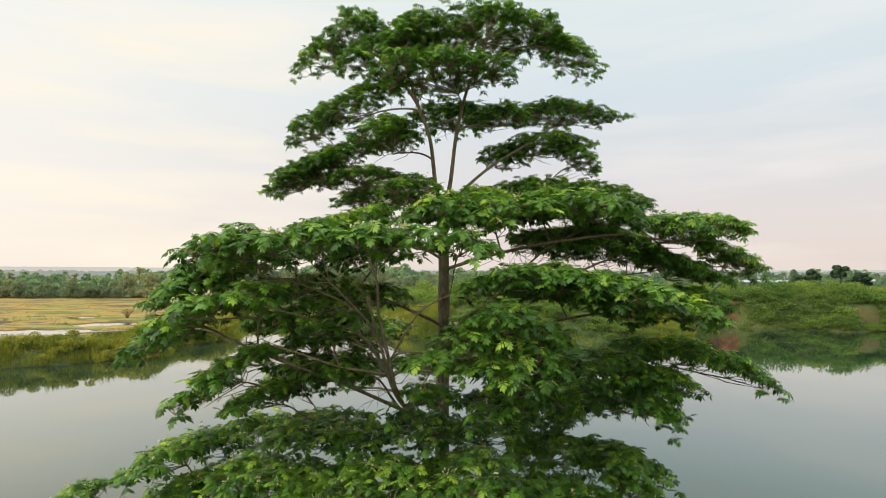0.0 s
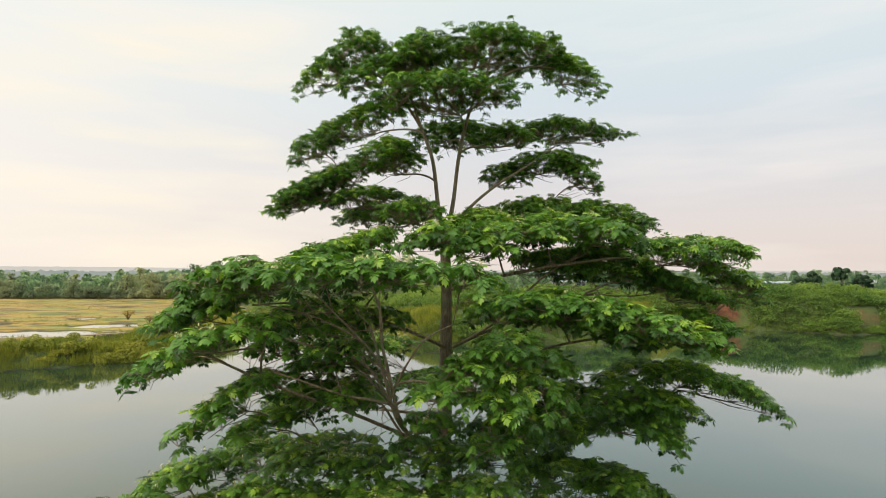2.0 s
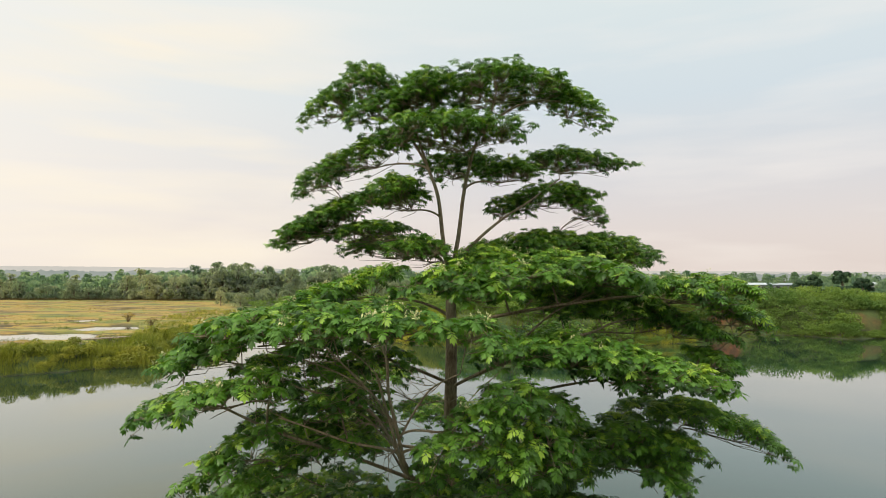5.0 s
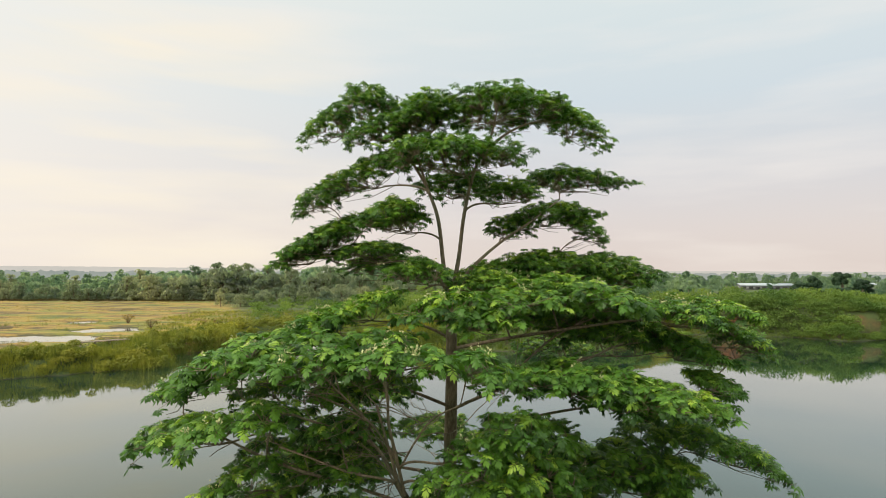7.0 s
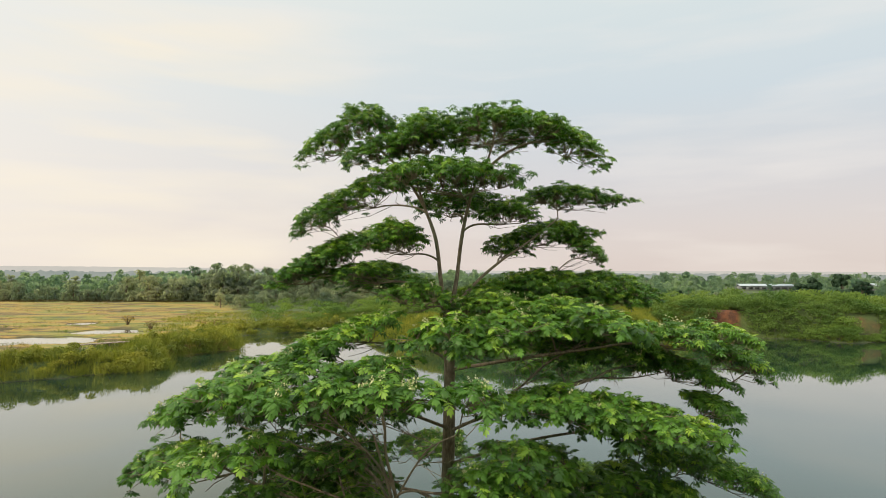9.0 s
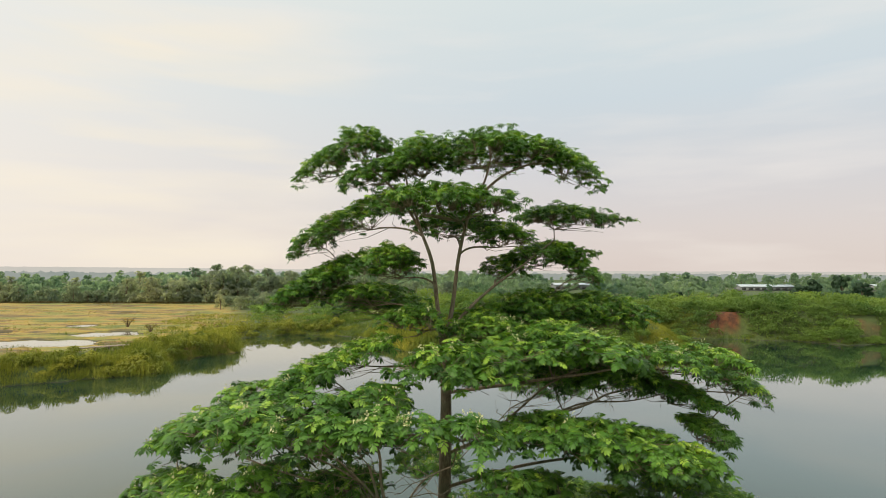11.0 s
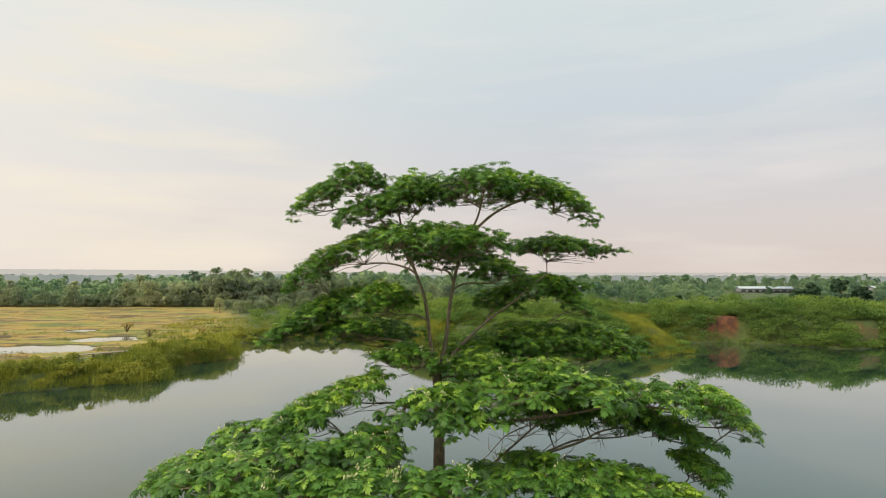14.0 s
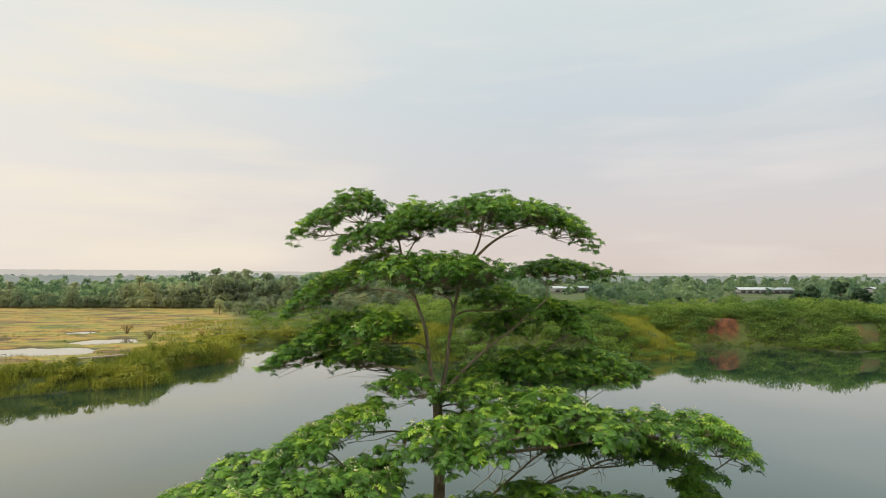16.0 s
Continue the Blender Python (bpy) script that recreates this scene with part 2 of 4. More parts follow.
def turned(az, el, roll):
    """Rotation matrices (n, 3, 3): local x points to azimuth az and elevation el."""
    ca, sa, ce, se, cr, sr = np.cos(az), np.sin(az), np.cos(el), np.sin(el), np.cos(roll), np.sin(roll)
    x = np.stack([ca * ce, sa * ce, se], -1)
    y0, z0 = np.stack([-sa, ca, 0 * ca], -1), np.stack([-ca * se, -sa * se, ce], -1)
    y = y0 * cr[:, None] + z0 * sr[:, None]
    z = -y0 * sr[:, None] + z0 * cr[:, None]
    return np.stack([x, y, z], -1)


def stamped(template, quads, places, turns, sizes):
    """Copies of a template at places, as (verts, quads, owner of each vertex)."""
    n, k = len(places), len(template)
    v = np.einsum("nij,nkj->nki", turns, template[None] * sizes[:, None, None]) + places[:, None]
    f = quads[None] + (np.arange(n) * k)[:, None, None]
    return v.reshape(-1, 3), f.reshape(-1, quads.shape[1]), np.repeat(np.arange(n), k)


def frond_template():
    """One broad twice-feathered leaf, 1 long: a stalk and a drooping hand of seven creased blades."""
    v, q = [], []

    def sag(x):
        return -0.30 * x * x

    q += [(0, 1, 2), (0, 2, 3)]
    v += [(0, -0.010, 0), (0.5, -0.012, sag(0.5)), (0.5, 0.012, sag(0.5)), (0, 0.010, 0)]
    blades = [(0.56, 0, 0.50, 0.115)]
    for at, angle, length, half in ((0.24, 84, 0.36, 0.085), (0.36, 58, 0.46, 0.105), (0.48, 30, 0.50, 0.105)):
        blades += [(at, angle, length, half), (at, -angle, length, half)]
    for at, angle, length, half in blades:
        c, k = math.cos(radians(angle)), math.sin(radians(angle))
        n = len(v)
        for u, w, drop in ((0.0, 0, 0.0), (0.55, -half, 0.075), (1.0, 0, 0.12), (0.55, half, 0.075)):
            v.append((at + c * u * length - k * w, k * u * length + c * w, sag(at + c * u * length * 0.7) - drop * (0.6 + length)))
        q += [(n, n + 1, n + 2), (n, n + 2, n + 3)]
    return np.array(v, float), np.array(q)


FROND, FROND_Q = frond_template()


def sprig_template():
    """A small leaf of the crown, 1 long: five narrow drooping fingers."""
    v, q = [], []
    for at, angle, length, half in ((0.42, 0, 0.62, 0.11), (0.30, 38, 0.58, 0.105), (0.30, -38, 0.58, 0.105), (0.14, 72, 0.50, 0.10), (0.14, -72, 0.50, 0.10)):
        c, k = math.cos(radians(angle)), math.sin(radians(angle))
        n = len(v)
        for u, w, drop in ((0.0, 0, 0.0), (0.5, -half, 0.14), (1.0, 0, 0.42), (0.5, half, 0.14)):
            v.append((at + c * u * length - k * w, k * u * length + c * w, -0.12 * at - drop * length))
        q += [(n, n + 1, n + 2), (n, n + 2, n + 3)]
    return np.array(v, float), np.array(q)


SPRIG, SPRIG_Q = sprig_template()
rng = np.random.default_rng(7)


# ---------------------------------------------------------------- the land and the lake
SHORE = [(-60, 24), (-20, 21), (0, 20), (25, 22), (70, 26), (190, 60), (230, 120), (150, 130), (108, 138), (92, 134), (83, 141), (72, 145),
         (64, 146), (59, 149), (56, 138), (54, 127), (43, 122), (28, 114), (10, 116), (-7, 121), (-15, 131), (-20, 147), (-30, 152), (-41, 152),
         (-50, 145), (-46, 130), (-42, 120), (-49, 111), (-52, 107), (-45, 98.5), (-46, 95), (-55, 90.5), (-64, 85), (-82, 80), (-120, 78), (-200, 70), (-190, 40)]


def shore_distance(x, y):
    """Distance from the waterline: positive on land, negative in the lake."""
    pts = np.array(SHORE, float)
    best, inside = np.full(x.shape, 1e9), np.zeros(x.shape, bool)
    for (ax, ay), (bx, by) in zip(pts, np.roll(pts, -1, 0)):
        dx, dy = bx - ax, by - ay
        k = np.clip(((x - ax) * dx + (y - ay) * dy) / (dx * dx + dy * dy), 0, 1)
        best = np.minimum(best, np.hypot(x - ax - k * dx, y - ay - k * dy))
        cross = ((ay > y) != (by > y)) & (x < (bx - ax) * (y - ay) / (by - ay + 1e-12) + ax)
        inside ^= cross
    return np.where(inside, -best, best)


def smooth(a, b, x):
    k = np.clip((x - a) / (b - a), 0, 1)
    return k * k * (3 - 2 * k)


def wavy(x, y, s, seed=0):
    """A cheap smooth noise of about -1 to 1, by sums of sines."""
    r = np.random.default_rng(seed)
    out = np.zeros(np.shape(x))
    for i in range(7):
        a, p, f = r.uniform(0, 6.28), r.uniform(0, 6.28), (0.6 + 0.35 * i) / s
        out = out + np.sin((x * math.cos(a) + y * math.sin(a)) * f * 6.28 + p) / (1 + 0.35 * i)
    return out / 2.6


PONDS = [(-91, 133, 13, 8.5), (-87, 153, 7.5, 7), (-104, 172, 5, 3), (-115, 155, 3.5, 2), (-150, 150, 16, 6)]


def land_kind(x, y):
    """marsh: the flat golden wetland across the water; rise: the higher bushy land."""
    marsh = smooth(-46, -58, x + 0.40 * (y - 150) + 5 * wavy(x, y, 60, 3)) * smooth(100, 112, y + 0.25 * (x + 60) + 3 * wavy(x, y, 30, 5)) * smooth(292, 282, y)
    rise = smooth(-38, 8, x + 0.12 * (y - 140)) * smooth(85, 100, y)
    return marsh, rise


def land_height(x, y):
    s = shore_distance(x, y) + 1.0 * wavy(x, y, 11, 2)
    marsh, rise = land_kind(x, y)
    dist = np.hypot(x, y)
    low = 0.36 + (1.35 * smooth(0.3, 2.6, s) + 0.55 * smooth(3, 9, s) + 0.30 * wavy(x, y, 18, 14)) * (1 - 0.9 * smooth(11, 19, s)) * (1 - 0.65 * smooth(128, 142, y)) + 0.35 * (1 - marsh) + 0.10 * wavy(x, y, 9, 4)
    bluff = smooth(55, 64, x) * smooth(140, 150, y + 0.05 * x)
    high = (5.2 * smooth(0, 11, s) + 1.5 * smooth(10, 26, s) - 2.0 * smooth(36, 80, s) + 1.4 * wavy(x, y, 24, 6) * smooth(6, 20, s)) * (1 - bluff) + bluff * (6.2 * smooth(0, 6.0 - 2.5 * smooth(65, 67, x) * smooth(74, 72, x), s) + 0.9 * smooth(5, 13, s) - 3.0 * smooth(18, 50, s) + 1.1 * wavy(x, y, 24, 6) * smooth(3, 10, s))
    high = high * (1 - 0.6 * smooth(210, 330, dist))
    z = low * (1 - rise) + (0.3 + high) * rise
    near = smooth(70, 40, y)
    z = z * (1 - near) + near * (1.4 + 0.25 * wavy(x, y, 14, 8))
    z = z * smooth(0, 2.2, s)
    for px, py, a, b in PONDS:
        r = ((x - px + 3 * wavy(x, y, 13, 9)) / a) ** 2 + ((y - py + 1.2 * wavy(x, y, 8, 11)) / b) ** 2
        z = z - (0.80 + 0.28 * wavy(x, y, 5, 17)) * smooth(1.6, 0.7, r)
    z = np.where(s < 0, np.maximum(s * 0.7, -3.0), z)
    return z, marsh, smooth(0, 1, bluff * smooth(0.9, 1.9, s) * smooth(5.2, 3.6, s + 1.5 * wavy(x, y, 7, 12) + 0.9 * wavy(x, y, 2.5, 13))) * np.maximum(smooth(75.3, 73.5, x + 2.6 * wavy(x, y, 4, 15)) * smooth(65.5, 67.0, x + 2.6 * wavy(x, y, 4, 16)), 0.85 * smooth(93, 97, x + 2 * wavy(x, y, 5, 18)) * smooth(106, 102, x + 2 * wavy(x, y, 4, 19)))


def build_ground():
    front = np.radians(np.linspace(38, 142, 260))
    back = np.radians(np.linspace(142, 398, 62))[1:-1]
    ang = np.concatenate([front, back])
    rad = np.concatenate([[0.5], np.geomspace(4, 60, 26), np.linspace(62, 200, 130), np.geomspace(203, 4600, 60)])
    a, r = np.meshgrid(ang, rad)
    x, y = (r * np.cos(a)).ravel(), (r * np.sin(a)).ravel()
    z, marsh, clay = land_height(x, y)
    na, nr = len(ang), len(rad)
    i, j = np.meshgrid(np.arange(nr - 1), np.arange(na), indexing="ij")
    k = (j + 1) % na
    faces = np.stack([i * na + j, i * na + k, (i + 1) * na + k, (i + 1) * na + j], -1).reshape(-1, 4)[:, ::-1]
    me = mesh_of("ground", np.stack([x, y, z], -1), faces, GROUND, smooth=True)
    me.attributes.new("marsh", "FLOAT", "POINT").data.foreach_set("value", marsh.astype(np.float32))
    me.attributes.new("clay", "FLOAT", "POINT").data.foreach_set("value", clay.astype(np.float32))
    tagged(new("ground", me), "grassy lake banks, golden marsh and red clay", "ground", kind="structure")


build_ground()
lake = [(-1500, -200, 0), (1500, -200, 0), (1500, 600, 0), (-1500, 600, 0)]
tagged(new("water", mesh_of("water", lake, [(0, 1, 2, 3)], WATER)), "still grey-green lake water mirroring sky and banks", "lake", kind="structure")


def build_ridge(name, r, low, high, rough, material, label):
    """A long uneven ridge across the horizon, higher towards the left end."""
    v, f = [], []
    n = 2000
    for i in range(n):
        a = radians(20 + 140 * i / (n - 1))
        x, y = r * math.cos(a), r * math.sin(a)
        left = min(max((-x / r - 0.05) / 0.5, 0), 1)
        top = low + (high - low) * left + rough * (noise.noise((i * 0.02, r, 0)) * 0.6 + 0.7 * noise.noise((i * 0.13, r, 5)) + 0.6 * abs(noise.noise((i * 0.31, r, 9))))
        v += [(x, y, -3), (x * 1.004, y * 1.004, top * 0.7), (x * 1.02, y * 1.02, top)]
        if i:
            b = 3 * i
            f += [(b - 3, b, b + 1, b - 2), (b - 2, b + 1, b + 2, b - 1)]
    tagged(new(name, mesh_of(name, v, f, material, smooth=True)), label, "hills", kind="structure")


build_ridge("backdrop", 2100, 13, 23, 1.3, HILL, "low wooded hills far off, evening haze painted as glow")
build_ridge("backdrop", 900, 11.0, 12.5, 4.5, WOODED_HILL, "belt of woods before the far hills, haze painted as glow")


# ---------------------------------------------------------------- woods, shrubs and grass
def leafy(seed, lobes, count, size, flat=0.75, hug=0.0):
    """Leaf clumps on a group of lobes (x, y, z, radius): verts, quads, tints."""
    r = np.random.default_rng(seed)
    lobes = np.array(lobes, float)
    w = lobes[:, 3] ** 2
    pick = r.choice(len(lobes), count, p=w / w.sum())
    d = r.normal(size=(count, 3))
    d /= np.linalg.norm(d, axis=1)[:, None]
    d[:, 2] = np.where(d[:, 2] < -0.35, -d[:, 2], d[:, 2])
    rad = lobes[pick, 3] * (0.72 + 0.36 * r.random(count) + 0.10 * np.sin(d[:, 0] * 9 + d[:, 1] * 7 + pick))
    pts = lobes[pick, :3] + d * rad[:, None] * np.array([1, 1, flat])
    tmpl = np.array([(-0.5, -0.12, 0.0), (0.05, -0.42, 0.10), (0.62, 0.05, -0.12), (0.0, 0.40, 0.08)])
    lie = (np.arcsin(np.clip(d[:, 2], -1, 1)) - np.pi / 2) * hug
    turns = turned(np.arctan2(d[:, 1], d[:, 0]) + r.normal(0, 0.7 - 0.55 * hug, count), lie + r.normal(-0.1 * (1 - hug), 0.45 - 0.22 * hug, count), r.normal(0, 0.6 - 0.4 * hug, count))
    v, q, own = stamped(tmpl, np.array([(0, 1, 2, 3)]), pts, turns, size * (0.6 + 0.8 * r.random(count)))
    # random tint plus a share for facing up: clump tops paler than their undersides
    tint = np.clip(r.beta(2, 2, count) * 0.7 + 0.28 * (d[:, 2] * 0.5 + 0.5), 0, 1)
    return v, q, tint[own]


def make_tree(name, seed, height, spread, count, material):
    """A broad-leaved tree of the far woods: an Empty with trunk and crown."""
    r = random.Random(seed)
    base = new(name)
    lean = r.uniform(-0.3, 0.3)
    pieces = [tube([(0, 0, -0.6), (lean * 0.3, 0, height * 0.3), (lean, 0.1, height * 0.75)], [0.035 * height, 0.024 * height, 0.008 * height], 6)]
    lobes = []
    n = r.randint(22, 26)
    for i in range(n):
        a, u = i * 2.4 + r.uniform(-0.4, 0.4), r.random()
        rr = spread * (0.28 + 0.55 * u) * (1 if i else 0)
        z = height * (0.06 + 0.80 * (1 - u) + r.uniform(-0.08, 0.08))
        x, y = rr * math.cos(a) + lean, rr * math.sin(a)
        size = spread * r.uniform(0.27, 0.42)
        lobes.append((x, y, z, size))
        if i % 3 == 0:
            pieces.append(tube([(lean * 0.5, 0, height * 0.35), (x * 0.6, y * 0.6, z - size * 0.5), (x, y, z)], [0.012 * height, 0.008 * height, 0.003 * height], 4))
    v, q = joined(pieces)
    under("trunk", mesh_of("trunk", v, q, BARK, smooth=True), base)
    v, q, t = leafy(seed, lobes, count, 0.085 * spread + 0.34, 0.8, 1.0)
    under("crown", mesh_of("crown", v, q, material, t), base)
    return base


def make_shrub(seed, size, count, leaf=0.0, name="shrub"):
    r = random.Random(seed)
    base = new(name)
    lobes, pieces = [], []
    for i in range(r.randint(6, 9)):
        a, d = i * 2.4, size * r.uniform(0.15, 0.8)
        x, y, z, k = d * math.cos(a), d * math.sin(a), size * r.uniform(0.35, 0.85), size * r.uniform(0.3, 0.5)
        lobes.append((x, y, z, k))
        pieces.append(tube([(x * 0.1, y * 0.1, -0.5), (x * 0.6, y * 0.6, z * 0.5), (x, y, z)], [0.06, 0.04, 0.015], 4))
    v, q = joined(pieces)
    under("stem", mesh_of("stem", v, q, BARK), base)
    v, q, t = leafy(seed, lobes, count, leaf or 0.10 * size + 0.15, 0.75, 0.5)
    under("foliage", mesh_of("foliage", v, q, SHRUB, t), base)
    return base


def planted(ob, x, y, size=1.0, turn=0.0, sink=0.1):
    z = float(land_height(np.array([x]), np.array([y]))[0][0])
    ob.scale = (size, size, size)
    ob.matrix_basis = pose(x, y, z - sink, 0, 0, turn) @ Matrix.Diagonal((size, size, size, 1))
    return ob


def copy_planted(src, x, y, size, turn, sink=0.1):
    z = float(land_height(np.array([x]), np.array([y]))[0][0])
    ob = copy_thing(src, pose(x, y, z - sink, 0, 0, turn))
    ob.matrix_basis = pose(x, y, z - sink, 0, 0, turn) @ Matrix.Diagonal((size, size, size, 1))
    return ob


def seen_from_start(px, d):
    """Plan position at a given fraction across the view (-1 to 1) and distance ahead."""
    return px * 0.7492 * d, d


# haze is mixed into this leaf colour as well, kept greener
GREEN_HAZE_WOODS = leaf_material("hazy_green_leaf", (0.112, 0.190, 0.170), (0.130, 0.212, 0.178), (0.158, 0.240, 0.184), 0.70, 0.05, 1.0)
green_kinds = [make_tree("tree", 180 + i, (10, 8)[i], (4.6, 4.4)[i], 650, GREEN_HAZE_WOODS) for i in range(2)]
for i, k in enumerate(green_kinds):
    tagged(k, "green tree in the belt behind the scrub, haze painted into its leaves", "tree", "trees of the belt behind the scrub")
wood_kinds = [make_tree("tree", 100 + i, (11, 9, 13, 8, 10)[i], (5.0, 4.6, 4.8, 4.6, 5.6)[i], 700, HAZE_WOODS) for i in range(5)]
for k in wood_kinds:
    tagged(k, "broad-leaved tree in the far wood, haze painted into its leaves", "tree", "trees of the far wood")
tall_kind = make_tree("tree", 171, 13, 3.5, 800, HAZE_WOODS)
tagged(tall_kind, "slender tree rising over the far wood, haze painted into its leaves", "tree", "trees of the far wood")
rr = random.Random(11)
spots = []
for i in range(330):
    side = rr.uniform(-1.15, -0.08)
    spots.append((*seen_from_start(side, 286 + 180 * rr.random() ** 1.6), rr.uniform(0.66, 0.95) * (1 + 0.62 * min(max((side + 0.78) / 0.3, 0), 1))))
for i in range(80):
    spots.append((*seen_from_start(rr.uniform(-1.15, -0.45), rr.uniform(284, 289)), rr.uniform(0.42, 0.62)))
for i in range(130):
    spots.append((*seen_from_start(rr.uniform(0.1, 1.05), rr.uniform(235, 420)), rr.uniform(0.4, 0.75)))
for i in range(90):
    spots.append((*seen_from_start(rr.uniform(-0.52, 0.1), rr.uniform(235, 300)), rr.uniform(0.45, 0.85)))
for i in range(140):
    spots.append((*seen_from_start(rr.uniform(-1.15, 0.1), 430 + 500 * rr.random()), rr.uniform(0.9, 1.3)))
for i in range(640):
    spots.append((*seen_from_start(rr.uniform(-0.3, 1.12), 300 + 560 * rr.random() ** 1.2), rr.uniform(0.35, 1.2)))


def joined_copies(name, kinds, spots, label, category, sink, leaf=None, step=4, grow=1.35):
    """Many more plants of the same kinds, far off and past counting, as one mesh."""
    vs, qs, tones, mats, n = [], [], [], [], 0
    for i, (x, y, size) in enumerate(spots):
        z = float(land_height(np.array([x]), np.array([y]))[0][0]) - sink
        a = rr.uniform(0, 2 * math.pi)
        turn = np.array([(math.cos(a), -math.sin(a), 0), (math.sin(a), math.cos(a), 0), (0, 0, 1)]) * size
        for k, ob in enumerate(kinds[i % len(kinds)].children):
            me = ob.data
            v = np.zeros(len(me.vertices) * 3, np.float32)
            me.vertices.foreach_get("co", v)
            q = np.zeros(len(me.loops), np.int32)
            me.loops.foreach_get("vertex_index", q)
            tone = np.full(len(me.vertices), 0.5, np.float32)
            if "tone" in me.attributes:
                me.attributes["tone"].data.foreach_get("value", tone)
            if me.materials[0] == BARK:
                quads = q.reshape(-1, 4)
                q, v, tone = quads[quads.max(1) < 12].ravel(), v[:36], tone[:12]
            else:
                quad = v.reshape(-1, 4, 3)[::step]
                mid = quad.mean(1, keepdims=True)
                v, tone = (mid + (quad - mid) * grow).reshape(-1), tone.reshape(-1, 4)[::step].ravel()
                q = np.arange(len(tone))
            vs.append(v.reshape(-1, 3) @ turn.T + (x, y, z))
            qs.append(q.reshape(-1, 4) + n)
            tones.append(tone)
            mats.append(np.full(len(q) // 4, 0 if me.materials[0] == BARK else 1, np.int32))
            n += len(tone)
    leaf = leaf or [o.data.materials[0] for o in kinds[0].children if o.data.materials[0] != BARK][0]
    me = mesh_of(name, np.concatenate(vs), np.concatenate(qs), BARK, np.concatenate(tones))
    me.materials.append(leaf)
    me.polygons.foreach_set("material_index", np.concatenate(mats))
    tagged(new(name, me), label, category, kind="stuff")


spots = [k for k in spots if not (k[1] < 432 and (abs(k[0] / k[1] - 0.54) < 0.055 or abs(k[0] / k[1] - 0.218) < 0.04))]
spots += [(97, 212, 0.5), (62, 215, 0.55)]
spots.sort(key=lambda k: k[1])
for i, (x, y, s) in enumerate(spots[:290]):
    if i < 5:
        planted(wood_kinds[i], x, y, s, rr.uniform(0, 360), 0.3)
    elif x > 5:
        copy_planted(green_kinds[i % 2], x, y, s, rr.uniform(0, 360), 0.3)
    else:
        copy_planted(wood_kinds[i % 5], x, y, s, rr.uniform(0, 360), 0.3)
for x, y, s in ((222, 404, 0.62), (246, 398, 0.55), (255, 402, 0.7), (88, 418, 0.6), (104, 412, 0.5), (300, 396, 0.6)):
    copy_planted(green_kinds[0], x, y, s, 31 * x, 0.3)
planted(green_kinds[0], 62, 250, 0.7, 0, 0.3)
planted(green_kinds[1], 150, 262, 0.7, 0, 0.3)
planted(tall_kind, -117, 352, 1.62, 0, 0.3)
for x, y, s in ((-140, 366, 1.66), (-128, 368, 1.4), (-106, 356, 1.46), (-172, 335, 1.3), (-157, 372, 1.5), (-205, 330, 1.0), (-236, 322, 1.05), (-94, 358, 1.3), (-150, 362, 1.3), (-84, 380, 1.3)):
    copy_planted(tall_kind, x, y, s, 50 * x, 0.3)
bank_tree = make_tree("bank_tree", 142, 9.0, 2.8, 2200, BANK_LEAF)
tagged(bank_tree, "dark green round-crowned tree on the rise", "tree", "trees on the rise")
planted(bank_tree, 114.4, 170, 1.2, 20, 0.4)
for x, y, s in ((102.2, 171, 1.02), (105.6, 170, 0.98), (109, 174, 1.16), (121.4, 172, 1.0), (125, 175, 0.9), (93, 200, 0.7), (82, 206, 0.6)):
    copy_planted(bank_tree, x, y, s, 77 * x, 0.4)
joined_copies("far_woods", wood_kinds, spots[290:], "woods far behind the lake, haze painted into their leaf colour", "woods", 0.3, FAR_HAZE_WOODS, 4, 1.9)

shrub_kinds = [make_shrub(300 + i, (2.4, 1.8, 2.9, 2.1)[i], 760, 0.075 * (2.4, 1.8, 2.9, 2.1)[i] + 0.06) for i in range(4)]
for k in shrub_kinds:
    tagged(k, "rounded green shrub on the lake bank", "shrub", "shrubs on the bank")
spots = []
while len(spots) < 1050:
    x, y = (rr.uniform(-34, 150), rr.uniform(116, 205)) if len(spots) < 880 else (rr.uniform(-95, -10), rr.uniform(155, 270))
    s = float(shore_distance(np.array([x]), np.array([y]))[0])
    if s < 0.8 or (x < -34 and x + 0.40 * (y - 150) < -46) or (67 < x < 74 and s < 5.4) or (95 < x < 104 and 1.5 < s < 6) or (x < -14 and y < 176) or (-26 < x < 0 and y < 146) or (41 < x < 60 and y < 152) or (s < 3 and -25 < x < 54 and rr.random() < 0.5) or (s > 34 and rr.random() < 0.55):
        continue
    spots.append((x, y, rr.uniform(0.5, 1.25) * (0.62 if y > 172 and x > 0 else 1.0)))
while len(spots) < 1190:
    x, y = rr.uniform(38, 135), rr.uniform(118, 165)
    s = float(shore_distance(np.array([x]), np.array([y]))[0])
    if 0.4 < s < 7.5 and not (67 < x < 74 and s < 5.4) and not (95 < x < 104 and 1.5 < s < 6) and not (43 < x < 60 and s > 2):
        spots.append((x, y, rr.uniform(0.4, 0.85)))
while len(spots) < 1900:
    x, y = (rr.uniform(56, 150), rr.uniform(125, 175)) if len(spots) < 1640 else (rr.uniform(58, 122), rr.uniform(130, 160))
    s = float(shore_distance(np.array([x]), np.array([y]))[0])
    if 0.6 < s < (22 if len(spots) < 1640 else 9) and not (67 < x < 74 and s < 5.4) and not (95 < x < 104 and 1.5 < s < 6) and not (x < 60 and y < 152):
        spots.append((x, y, rr.uniform(0.3, 0.8) if rr.random() < 0.82 else rr.uniform(0.9, 1.2)))
spots.sort(key=lambda k: k[1])
